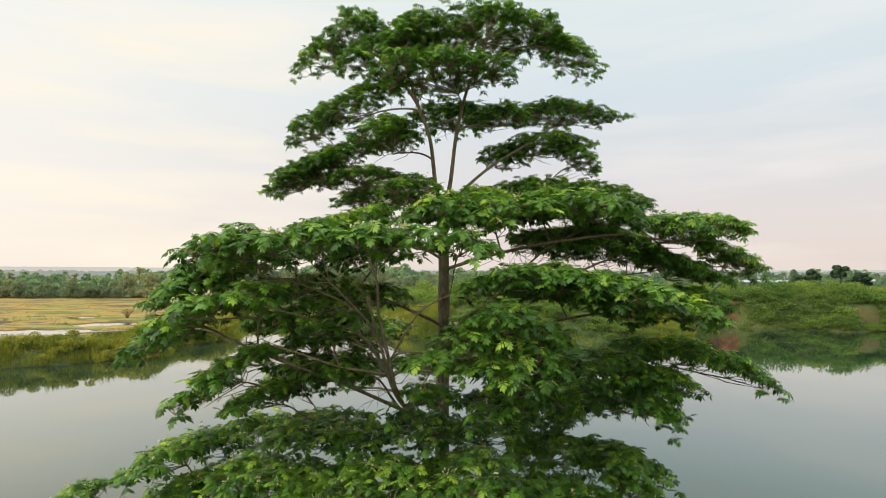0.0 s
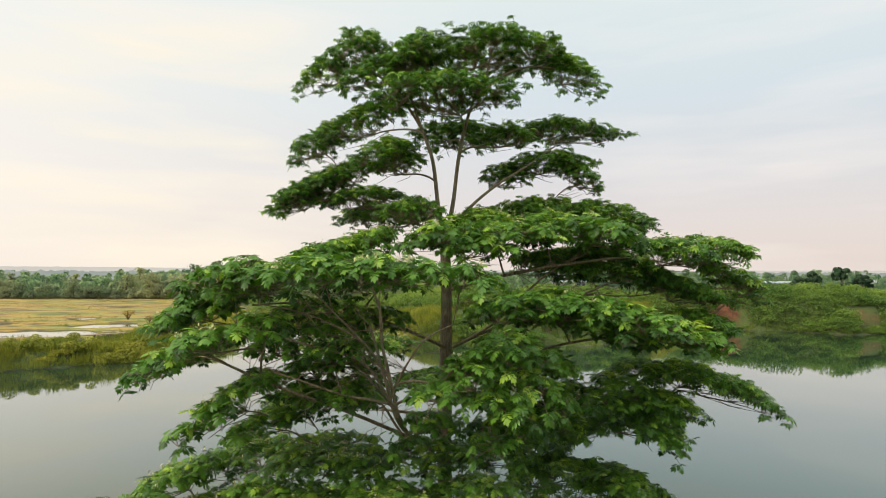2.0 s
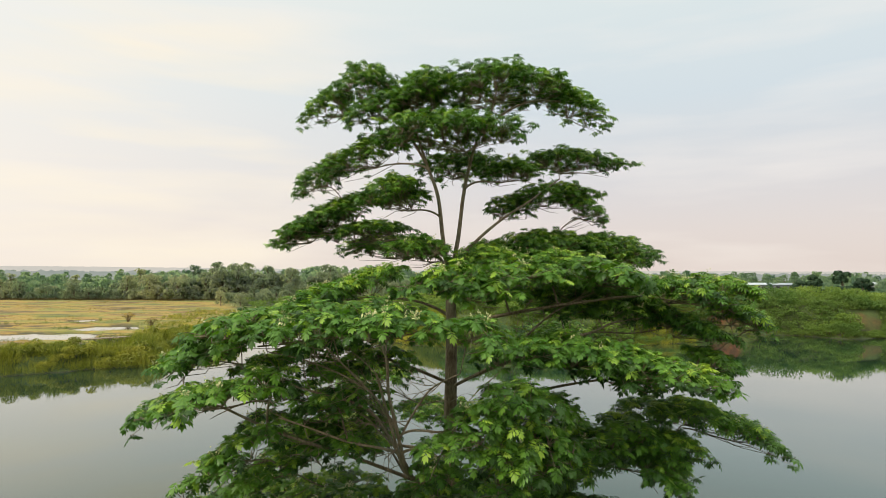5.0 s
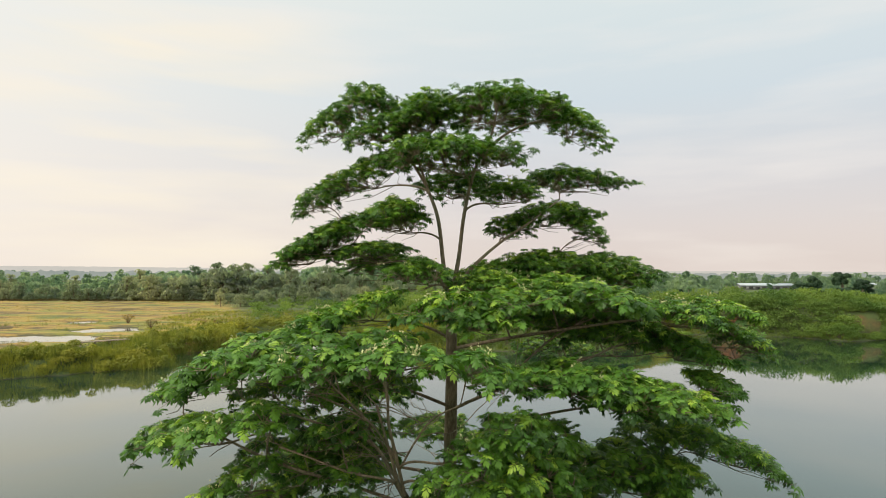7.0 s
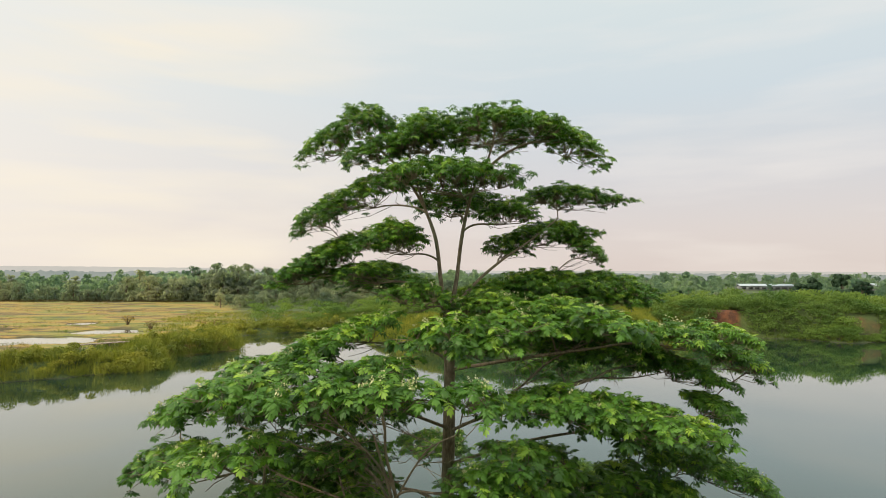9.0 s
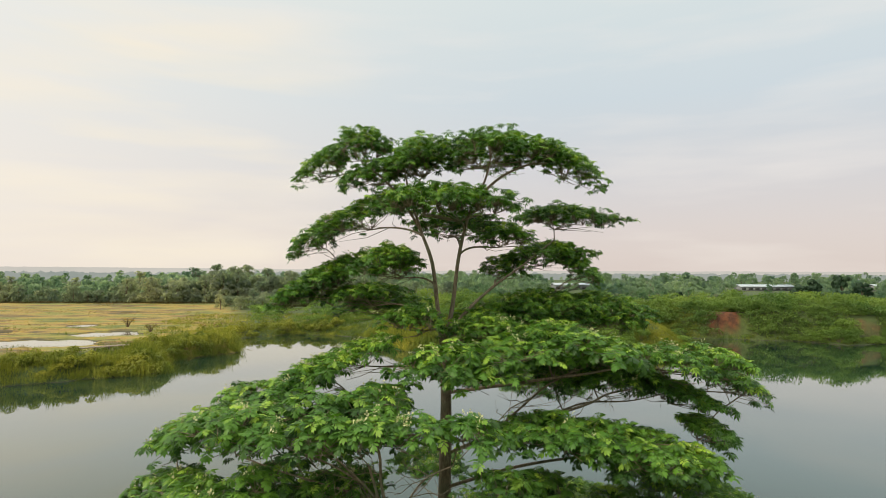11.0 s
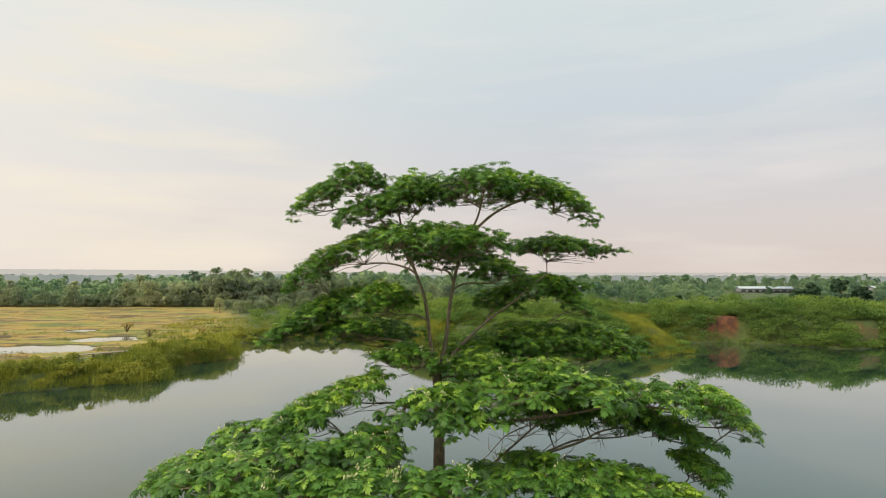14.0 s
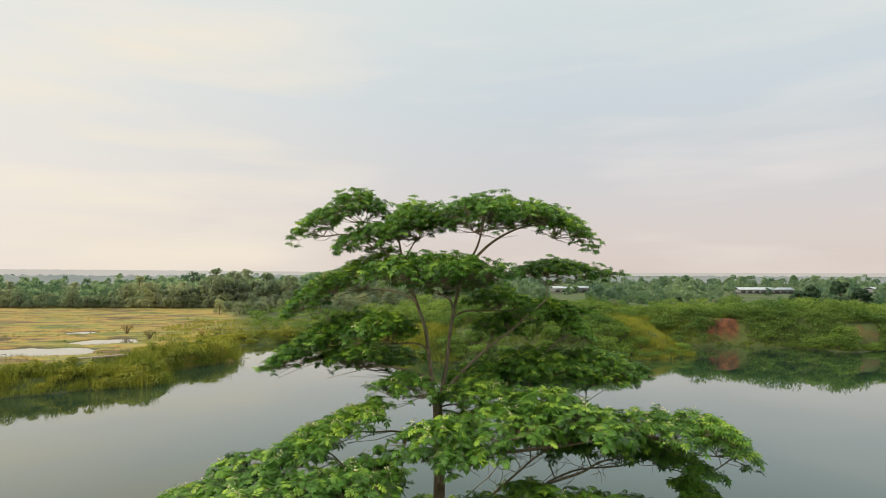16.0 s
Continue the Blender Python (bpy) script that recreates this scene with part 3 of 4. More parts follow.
for i, (x, y, s) in enumerate(spots[:290]):
    if i < 4:
        planted(shrub_kinds[i], x, y, s, rr.uniform(0, 360), 0.25)
    else:
        copy_planted(shrub_kinds[i % 4], x, y, s, rr.uniform(0, 360), 0.25)
joined_copies("far_scrub", shrub_kinds, spots[290:], "dense green scrub on the rise behind the bank, haze painted into its leaves", "scrub", 0.05, HAZE_SCRUB)


def build_grass(name, label, spots, heights, material, blades, seed, lean=0.35, width=0.05, far=8):
    r = np.random.default_rng(seed)
    x, y = spots
    z = land_height(x, y)[0]
    n = len(x) * blades
    px, py, pz = (np.repeat(k, blades) for k in (x, y, z))
    spread = np.repeat(heights, blades) * 0.28
    px, py = px + r.normal(0, 1, n) * spread, py + r.normal(0, 1, n) * spread
    h = np.repeat(heights, blades) * r.uniform(0.55, 1.1, n)
    tmpl = np.array([(0, -0.5, 0), (0.5, -0.5, 0.0), (1.0, 0.0, -0.18), (0.5, 0.5, 0.0)])
    tmpl[:, 1] *= width
    tmpl[0, 1] = 0
    turns = turned(r.uniform(0, 6.28, n), np.pi / 2 - np.abs(r.normal(0, lean, n)), r.uniform(0, 6.28, n))
    v, q, own = stamped(tmpl, np.array([(0, 1, 2, 3)]), np.stack([px, py, pz - 0.08], -1), turns, h)
    tone = np.repeat(np.clip(0.5 + 0.42 * wavy(x * 0.45, y, far, seed + 50) + 0.3 * wavy(x, y, 2.5, seed + 60) + 0.12 * r.normal(size=len(x)), 0, 1), blades)
    tagged(new(name, mesh_of(name, v, q, material, tone[own])), label, "grass", kind="stuff")


def scatter(n, x0, x1, y0, y1, keep, seed):
    r = np.random.default_rng(seed)
    x, y = r.uniform(x0, x1, n), r.uniform(y0, y1, n)
    m = keep(x, y, shore_distance(x, y))
    return x[m], y[m]


# tall reeds along the far shore
xs, ys = scatter(24000, -130, -20, 78, 165, lambda x, y, s: (s > -0.5) & (s < 11 + 4 * wavy(x, y, 25, 21)) & ((s < 1.5) | (land_height(x, y)[0] > 0.1)), 31)
build_grass("reeds", "tall yellow-green reeds along the far shore", (xs, ys), (0.95 + 1.3 * smooth(7.5, 3.0, shore_distance(xs, ys))) * (1 - 0.5 * smooth(128, 142, ys)) * (1 + 0.35 * wavy(xs, ys, 6, 22)), REED, 20, 32, 0.6, 0.027)
# dry grass of the marsh
xs, ys = scatter(11000, -230, -25, 105, 285, lambda x, y, s: (s > 9) & (land_kind(x, y)[0] > 0.5) & (land_height(x, y)[0] > 0.25) & (wavy(x * 0.5, y, 26, 23) > 0.05), 33)
build_grass("marsh_grass", "low golden dry grass of the marsh", (xs, ys), 0.5 + 0.25 * wavy(xs, ys, 11, 26), STRAW, 7, 34, 0.6, 0.08, 30)
xs, ys = scatter(5000, -230, -28, 104, 175, lambda x, y, s: (s > 7) & (land_height(x, y)[0] > 0.2) & (wavy(x * 0.5, y, 16, 27) > 0.35 - 0.6 * smooth(135, 112, y)), 37)
build_grass("green_sedge", "patches of fresh green sedge in the marsh", (xs, ys), 0.9 + 0.3 * wavy(xs, ys, 10, 28), BANK_GRASS, 8, 38, 0.45)
xs, ys = scatter(3800, -88, -36, 124, 215, lambda x, y, s: (s > 5) & (land_height(x, y)[0] > 0.2) & (x + 0.40 * (y - 150) > -74 + 6 * wavy(x, y, 20, 31)), 45)
build_grass("lush_grass", "lush bright green grass at the marsh's inner edge", (xs, ys), 0.9 + 0.3 * wavy(xs, ys, 10, 32), REED, 9, 46, 0.5, 0.06)
xs, ys = scatter(1500, -250, -100, 280, 286, lambda x, y, s: s > 5, 39)
build_grass("dike_grass", "dark brown grass on the dike edging the marsh", (xs, ys), np.full(len(xs), 1.3), TWIG_GRASS, 8, 40, 0.4)
# grass on the bushy banks
xs, ys = scatter(19000, -40, 135, 112, 190, lambda x, y, s: (s > 0.3) & (s < 45) & ~((x > 41) & (x < 60) & (y < 152)) & ~((x > 66) & (x < 75) & (s > 1.2) & (s < 5.5)) & ~((x > 95) & (x < 104) & (s > 1.5) & (s < 6)), 35)
build_grass("bank_grass", "rough green grass on the sloping bank", (xs, ys), 1.25 + 0.4 * wavy(xs, ys, 12, 24), BANK_GRASS, 8, 36, 0.6, 0.10)


xs, ys = scatter(8500, 40, 64, 118, 160, lambda x, y, s: (s > 0.5) & (s < 20), 43)
build_grass("headland_grass", "soft yellow-green grass covering the headland", (xs, ys), 1.1 + 0.4 * wavy(xs, ys, 8, 30), REED, 9, 44, 0.55, 0.05)
xs, ys = scatter(3800, -28, 2, 118, 148, lambda x, y, s: (s > 0.2) & (s < 14), 47)
build_grass("mound_grass", "tall yellow-green reeds on a low mound", (xs, ys), 1.7 + 0.5 * wavy(xs, ys, 8, 33), REED, 12, 48, 0.5, 0.04)
xs, ys = scatter(9000, -40, 135, 112, 160, lambda x, y, s: (s > -0.4) & (s < 3) & ~((x > 66) & (x < 75) & (s > 1.6)), 41)
build_grass("shore_grass", "tall overhanging grass at the water's edge", (xs, ys), 0.8 + 0.3 * wavy(xs, ys, 9, 29), BANK_GRASS, 14, 42, 0.8, 0.05)


# ---------------------------------------------------------------- sheds, footbridge and dry bushes across the lake
ROOF = plain_material("pale_sheet_roof", (0.30, 0.34, 0.36), (0.44, 0.48, 0.50), 0.3, 0.6)
WALL = plain_material("weathered_grey_wall", (0.13, 0.14, 0.14), (0.22, 0.22, 0.21), 0.5, 0.85)
DARK = plain_material("dark_opening", (0.03, 0.03, 0.03), (0.06, 0.06, 0.055), 1.0, 0.8)
PLANK = plain_material("grey_weathered_plank", (0.17, 0.13, 0.09), (0.34, 0.28, 0.20), 3.0, 0.85)
TWIG = plain_material("dry_brown_twig", (0.10, 0.065, 0.035), (0.22, 0.15, 0.08), 3.0, 0.9)


def box(cx, cy, cz, sx, sy, sz):
    v = [(cx + sx * i / 2, cy + sy * j / 2, cz + sz * k / 2) for i in (-1, 1) for j in (-1, 1) for k in (-1, 1)]
    return v, [(0, 1, 3, 2), (4, 6, 7, 5), (0, 4, 5, 1), (2, 3, 7, 6), (0, 2, 6, 4), (1, 5, 7, 3)]


def block(name, parent, material, *args):
    v, f = box(*args)
    return under(name, mesh_of(name, v, f, material), parent)


def make_shed(length, depth, height, x, y, turn, label):
    """A long low farm shed with a shallow gable roof and a row of openings."""
    base = new("shed")
    block("wall", base, WALL, 0, 0, height / 2, length, depth, height)
    rise, over = depth * 0.12, 0.5
    prof = [(-depth / 2 - over, height - 0.1), (0, height + rise), (depth / 2 + over, height - 0.1), (depth / 2 + over, height + 0.1), (0, height + rise + 0.2), (-depth / 2 - over, height + 0.1)]
    v = [(sx * (length / 2 + over), py, pz) for sx in (-1, 1) for py, pz in prof]
    f = [(i, (i + 1) % 6, 6 + (i + 1) % 6, 6 + i) for i in range(6)] + [(0, 5, 4, 1), (1, 4, 3, 2), (6, 7, 10, 11), (7, 8, 9, 10)]
    under("roof", mesh_of("roof", v, f, ROOF), base)
    n = max(2, int(length / 4.5))
    for i in range(n):
        block("opening", base, DARK, (i + 0.5) / n * length - length / 2, -depth / 2 - 0.02, height * 0.52, length / n * 0.62, 0.12, height * 0.45)
    z = float(land_height(np.array([x]), np.array([y]))[0][0])
    base.matrix_basis = pose(x, y, z - 0.2, 0, 0, turn)
    tagged(base, label, "shed", "sheds behind the lake")


make_shed(38, 11, 3.2, 236, 436, -4, "long low farm shed with pale sheet roof")
make_shed(30, 12, 4.0, 98, 450, 3, "long low farm shed with pale sheet roof")
make_shed(26, 10, 4.0, 318, 425, 6, "low farm shed with pale roof among trees")
make_shed(12, 8, 3.6, -118, 330, 10, "small pale-roofed house at the wood edge")
make_shed(9, 7, 3.4, -75, 345, -12, "small pale-roofed house at the wood edge")


def make_footbridge(x0, y0, x1, y1):
    """A low plank walkway on short posts at the pond's edge."""
    base = new("footbridge")
    length = math.hypot(x1 - x0, y1 - y0)
    for i in range(int(length / 0.45)):
        block("plank", base, PLANK, i * 0.45 + 0.2, 0.02 * math.sin(i * 5), 0.02 * math.sin(i * 3), 0.41, 1.5, 0.12)
    for i in range(int(length / 2.2) + 1):
        for side in (-0.5, 0.5):
            block("post", base, PLANK, i * 2.2 + 0.1, side, -0.85, 0.14, 0.14, 1.7)
    base.matrix_basis = pose(x0, y0, 3.4, 0, 0, math.degrees(math.atan2(y1 - y0, x1 - x0)))
    tagged(base, "weathered grey plank footbridge at the marsh pond", "footbridge")


make_footbridge(-62, 101, -56, 106)


def make_dry_bush(seed, height):
    r = random.Random(seed)
    base = new("dry_bush")
    pieces = []
    for i in range(16):
        a, lean, h = r.uniform(0, 6.28), r.uniform(0.15, 0.8), height * r.uniform(0.5, 1.0)
        top = Vector((math.cos(a) * lean * h, math.sin(a) * lean * h, h))
        pieces.append(tube([(0, 0, -0.3), top * 0.5 + Vector((0, 0, 0.1 * h)), top], [0.07, 0.05, 0.02], 4))
        for j in range(3):
            p = top * r.uniform(0.5, 0.95)
            q = p + Vector((r.uniform(-1, 1), r.uniform(-1, 1), r.uniform(0.3, 1))) * height * 0.22
            pieces.append(tube([p, q], [0.035, 0.012], 3 + 1))
    v, q = joined(pieces)
    under("stem", mesh_of("stem", v, q, TWIG), base)
    v, q, t = leafy(seed, [(0, 0, height * 0.7, height * 0.35), (height * 0.3, 0, height * 0.5, height * 0.35), (-height * 0.3, 0.2, height * 0.5, height * 0.3)], 190, 0.26)
    under("foliage", mesh_of("foliage", v, q, STRAW, t), base)
    return tagged(base, "half-bare brown bush standing in the marsh", "bush", "dry bushes in the marsh")


dry = make_dry_bush(5, 3.0)
planted(dry, -76.6, 155, 0.9, 0, 0.1)
for x, y, s in ((-90, 169, 1.0), (-61, 160, 0.8), (-66, 163, 0.6)):
    copy_planted(dry, x, y, s, 40 * x, 0.1)

marsh_bush = make_shrub(390, 1.9, 560, 0.24, "marsh_bush")
tagged(marsh_bush, "low yellow-green bush among the reeds", "shrub", "bushes among the reeds")
for o in marsh_bush.children:
    if o.name.startswith("foliage"):
        o.data.materials[0] = REED
planted(marsh_bush, -52, 97, 1.0, 10, 0.3)
placed = 0
while placed < 170:
    x, y = rr.uniform(-105, -28), rr.uniform(82, 165)
    s = float(shore_distance(np.array([x]), np.array([y]))[0])
    if s < 0.3 or s > 7 or (-66 < x < -50 and 95 < y < 109):
        continue
    copy_planted(marsh_bush, x, y, rr.uniform(0.5, 1.35) * (1.0 if s > 1.2 else 0.75), rr.uniform(0, 360), 0.3)
    placed += 1

# ---------------------------------------------------------------- the tall tree
tall_tree = tagged(new("tall_tree"), "tall feathery-leaved tree with tiered spreading boughs", "tree")
tall_tree.location = (0, 12.8, 1.3)
ROOT = Vector((0, 12.8, 1.3))
skeleton_nodes = []


def stem_part(name, path, r0, r1, sides=10, label=""):
    """A trunk or stem along a bent path, smoothed, kept as places where boughs may start."""
    pts = [Vector(p) for p in path]
    fine = []
    for i in range(len(pts) - 1):
        a, b, c, d = pts[max(i - 1, 0)], pts[i], pts[i + 1], pts[min(i + 2, len(pts) - 1)]
        for k in range(6):
            u = k / 6
            fine.append(0.5 * ((2 * b) + (c - a) * u + (2 * a - 5 * b + 4 * c - d) * u * u + (3 * b - a - 3 * c + d) * u ** 3))
    fine.append(pts[-1])
    n = len(fine)
    radii = [r0 + (r1 - r0) * i / (n - 1) for i in range(n)]
    radii = [r * (1 + 0.10 * noise.noise(p * 1.7)) for r, p in zip(radii, fine)]
    v, q = tube([p - ROOT for p in fine], radii, sides)
    under(name, mesh_of(name, np.array([tuple(k) for k in v]), np.array(q), BARK, smooth=True), tall_tree, label)
    skeleton_nodes.extend((p, r) for p, r in zip(fine, radii))


stem_part("trunk", [(0.1, 12.9, 0.9), (0.0, 12.8, 1.6), (0.05, 12.85, 6), (-0.02, 12.8, 10.5), (0.02, 12.85, 14), (-0.04, 12.8, 15.6)], 0.23, 0.095, 14, "brown fissured trunk")
stem_part("stem", [(-0.06, 12.8, 15.35), (-0.17, 12.7, 16.1), (-0.28, 12.6, 17.0), (-0.52, 12.6, 17.7), (-0.78, 12.7, 18.5), (-0.9, 12.8, 19.1)], 0.054, 0.016)
stem_part("stem", [(0.0, 12.8, 15.35), (0.16, 12.9, 16.1), (0.3, 12.9, 17.2), (0.55, 12.8, 18.2), (0.85, 12.7, 18.8), (1.0, 12.6, 19.4)], 0.054, 0.016)
stem_part("stem", [(0.06, 12.85, 15.5), (0.6, 13.0, 16.1), (1.2, 13.2, 16.6), (1.8, 13.5, 17.0), (2.6, 14.0, 17.6)], 0.042, 0.014)
stem_part("stem", [(-0.02, 12.5, 10.9), (-0.5, 11.0, 11.5), (-0.8, 9.8, 12.2), (-1.0, 9.5, 13.0), (-1.2, 9.3, 13.8)], 0.048, 0.018)

stem_part("stem", [(-0.52, 12.6, 17.7), (-0.95, 12.8, 18.4), (-1.4, 13.0, 18.9), (-1.9, 13.3, 19.3)], 0.035, 0.018)
stem_part("stem", [(0.62, 12.75, 18.35), (1.2, 12.9, 18.9), (1.9, 13.2, 19.25), (2.7, 13.7, 19.35)], 0.035, 0.018)
stem_part("stem", [(0.02, 12.9, 14.2), (1.2, 12.0, 14.55), (2.6, 11.7, 14.8), (3.8, 12.0, 14.9), (5.2, 12.4, 14.7)], 0.042, 0.014)
stem_part("stem", [(0.0, 12.8, 12.2), (1.4, 12.0, 12.9), (2.6, 11.4, 13.3), (3.8, 11.4, 13.4)], 0.038, 0.014)
stem_part("stem", [(0.0, 12.7, 13.0), (-1.2, 12.0, 13.6), (-2.6, 11.4, 14.0), (-3.6, 11.0, 14.0)], 0.036, 0.014)
stem_part("stem", [(0.0, 12.7, 10.6), (1.6, 12.5, 11.2), (3.2, 12.6, 11.7), (4.8, 12.7, 12.0)], 0.038, 0.014)
stem_part("stem", [(-0.5, 11.0, 11.5), (-1.6, 10.2, 12.2), (-2.8, 9.6, 12.8), (-3.9, 9.8, 13.2), (-4.8, 10.6, 13.1)], 0.035, 0.012)

# the limbs that fan out under the nearest spray
stem_part("stem", [(-0.78, 9.7, 12.27), (-0.92, 9.5, 13.0), (-1.02, 9.4, 13.5), (-1.04, 9.3, 14.0), (-1.2, 9.2, 14.5)], 0.034, 0.014)
stem_part("stem", [(-0.66, 10.2, 11.85), (-0.86, 9.75, 12.4), (-1.11, 9.7, 12.52), (-1.7, 9.8, 12.6), (-2.37, 9.9, 12.8), (-2.94, 10.1, 12.92)], 0.032, 0.012)
stem_part("stem", [(-0.90, 9.52, 12.9), (-1.2, 9.4, 13.38), (-1.48, 9.3, 13.7), (-2.0, 9.2, 14.25)], 0.024, 0.010)
stem_part("stem", [(-1.35, 9.35, 13.55), (-1.8, 9.35, 13.8), (-2.37, 9.4, 14.0), (-3.0, 9.6, 14.1)], 0.018, 0.009)
stem_part("stem", [(-0.86, 9.6, 12.7), (-0.6, 9.45, 13.2), (-0.32, 9.4, 13.57), (0.1, 9.3, 13.8)], 0.020, 0.010)
stem_part("stem", [(-0.83, 9.7, 12.34), (-1.33, 9.7, 13.12), (-2.2, 9.8, 13.39), (-2.88, 9.9, 13.56), (-3.6, 10.2, 13.7)], 0.026, 0.010)

stem_part("stem", [(0.0, 12.8, 12.9), (0.9, 12.2, 13.5), (1.5, 11.9, 14.1), (2.06, 11.8, 14.6), (2.8, 11.6, 15.0)], 0.034, 0.012)
stem_part("stem", [(0.3, 12.6, 13.1), (1.6, 12.0, 13.75), (2.8, 11.8, 14.2), (3.4, 12.0, 14.4), (4.7, 12.3, 14.5)], 0.034, 0.012)
stem_part("stem", [(2.2, 11.9, 14.0), (2.9, 12.2, 14.15), (3.9, 12.6, 14.1), (4.8, 12.9, 14.2)], 0.022, 0.010)


def build_twigs(seed, count, keep, lean):
    """A thicket of thin bare twigs growing from the limbs inside one spray."""
    r = random.Random(seed)
    roots = [p for p, rad in skeleton_nodes if keep(p)]
    pieces = []
    for i in range(count):
        p = r.choice(roots)
        way = Vector((lean + r.gauss(0, 0.7), r.gauss(0, 0.6), r.gauss(0.25, 0.4))).normalized()
        length = r.uniform(0.35, 0.9)
        path = [p + way * length * u + 0.22 * u * Vector(noise.noise_vector(p * 3 + way * u * 2 + Vector((i, 0, 0)))) for u in (0, 0.35, 0.7, 1)]
        pieces.append(tube([k - ROOT for k in path], [0.009, 0.007, 0.005, 0.003], 4))
        for j in (1, 2):
            side = (way + Vector((r.gauss(0, 0.6), r.gauss(0, 0.6), r.gauss(0.1, 0.5)))).normalized() * length * r.uniform(0.35, 0.6)
            pieces.append(tube([k - ROOT for k in (path[j], path[j] + side * 0.55 + Vector((0, 0, 0.03)), path[j] + side)], [0.006, 0.004, 0.002], 3))
    v, q = joined([(a, [f if len(f) == 4 else (*f, f[0]) for f in b]) for a, b in pieces])
    under("twig", mesh_of("twig", v, q, BARK, smooth=True), tall_tree, "thicket of thin bare brown twigs")


build_twigs(61, 65, lambda p: -3.3 < p.x < 0.1 and p.y < 10.4 and 12.2 < p.z < 14.1, -0.35)
build_twigs(62, 45, lambda p: 0.9 < p.x < 4.4 and 11.4 < p.y < 12.8 and 13.4 < p.z < 14.9, 0.35)
BOUGHS = []


def bough(x, y, z, a, b, h, slope):
    """A flat spray of leaves: centre, half width, half depth, thickness, and how far it climbs to its right edge."""
    BOUGHS.append((x, y, z, a, b, h, slope))


bough(-1.93, 13.6, 19.77, 0.81, 1.0, 0.57, 0.00)
bough(-2.98, 14.3, 19.46, 0.68, 0.9, 0.47, 0.30)
bough(1.16, 13.1, 19.58, 1.52, 1.6, 0.54, 0.00)
bough(-0.63, 12.8, 19.39, 0.86, 1.1, 0.57, 0.30)
bough(2.96, 14.0, 19.42, 0.86, 1.0, 0.52, -0.45)
bough(-0.09, 12.0, 18.33, 1.58, 1.3, 0.43, 0.00)
bough(-2.02, 13.9, 18.21, 1.12, 1.0, 0.47, 0.60)
bough(-3.07, 14.0, 17.74, 0.70, 0.9, 0.43, 0.50)
bough(-1.27, 12.3, 17.13, 0.73, 0.9, 0.38, 0.20)
bough(-2.62, 14.1, 16.86, 1.11, 1.0, 0.43, 0.50)
bough(-3.45, 13.8, 16.35, 0.66, 0.8, 0.33, 0.30)
bough(-1.67, 15.2, 16.10, 1.23, 1.1, 0.38, 0.00)
bough(0.34, 14.7, 18.07, 1.19, 1.2, 0.47, 0.00)
bough(3.15, 15.3, 18.32, 1.42, 1.1, 0.38, -0.05)
bough(2.56, 14.5, 17.35, 1.05, 1.0, 0.38, 0.00)
bough(3.24, 14.2, 16.97, 0.62, 0.8, 0.33, -0.30)
bough(1.44, 14.4, 16.99, 0.62, 0.7, 0.38, 0.00)
bough(2.22, 14.2, 16.09, 1.49, 1.4, 0.43, 0.00)
bough(3.97, 14.6, 16.05, 1.15, 1.2, 0.38, -0.20)
bough(0.82, 13.6, 15.82, 0.78, 1.0, 0.38, 0.00)
bough(1.32, 11.4, 15.43, 1.30, 1.5, 0.35, 0.00)
bough(2.93, 11.3, 15.50, 0.95, 1.3, 0.35, -0.20)
bough(-0.09, 10.6, 15.38, 0.91, 1.1, 0.31, 0.20)
bough(4.75, 12.1, 15.09, 0.94, 1.2, 0.31, -0.20)
bough(6.18, 12.9, 14.57, 0.69, 0.9, 0.27, -0.30)
bough(5.10, 12.7, 14.30, 0.91, 1.0, 0.27, -0.30)
bough(-1.91, 12.3, 15.17, 0.97, 1.2, 0.27, 0.40)
bough(-3.06, 11.0, 14.67, 1.00, 1.2, 0.31, 0.50)
bough(-1.43, 10.7, 14.62, 0.87, 1.1, 0.31, 0.20)
bough(-4.75, 11.3, 13.97, 0.71, 1.1, 0.31, 0.30)
bough(2.92, 10.6, 14.00, 1.04, 1.2, 0.31, -0.10)
bough(4.19, 11.0, 13.65, 0.80, 1.1, 0.31, -0.35)
bough(5.62, 12.7, 13.58, 0.51, 0.8, 0.23, -0.20)
bough(5.10, 12.2, 12.55, 0.91, 1.1, 0.31, -0.20)
bough(5.81, 11.7, 12.34, 0.61, 0.9, 0.31, -0.30)
bough(4.04, 12.1, 12.65, 0.65, 0.9, 0.23, 0.00)
bough(1.03, 9.3, 13.52, 0.76, 1.0, 0.39, -0.10)
bough(0.40, 9.0, 13.23, 0.70, 0.9, 0.35, 0.00)
bough(1.46, 9.5, 12.89, 0.65, 0.9, 0.35, -0.20)
bough(-3.34, 9.2, 12.74, 0.63, 0.8, 0.31, 0.35)
bough(-3.77, 9.0, 12.49, 0.36, 0.6, 0.27, 0.30)
bough(-5.01, 10.9, 10.92, 0.92, 1.1, 0.35, 0.40)
bough(-4.18, 12.5, 10.81, 1.10, 1.3, 0.35, 0.20)
bough(-4.63, 10.8, 10.36, 0.85, 1.0, 0.31, 0.30)
bough(-2.44, 11.5, 11.29, 1.10, 1.2, 0.31, 0.10)
bough(-2.62, 10.5, 10.56, 1.10, 1.3, 0.39, 0.10)
bough(-0.94, 9.6, 10.96, 1.03, 1.2, 0.39, 0.00)
bough(0.43, 9.8, 10.99, 1.05, 1.2, 0.39, 0.00)
bough(-0.25, 11.0, 11.42, 0.89, 1.1, 0.31, 0.00)
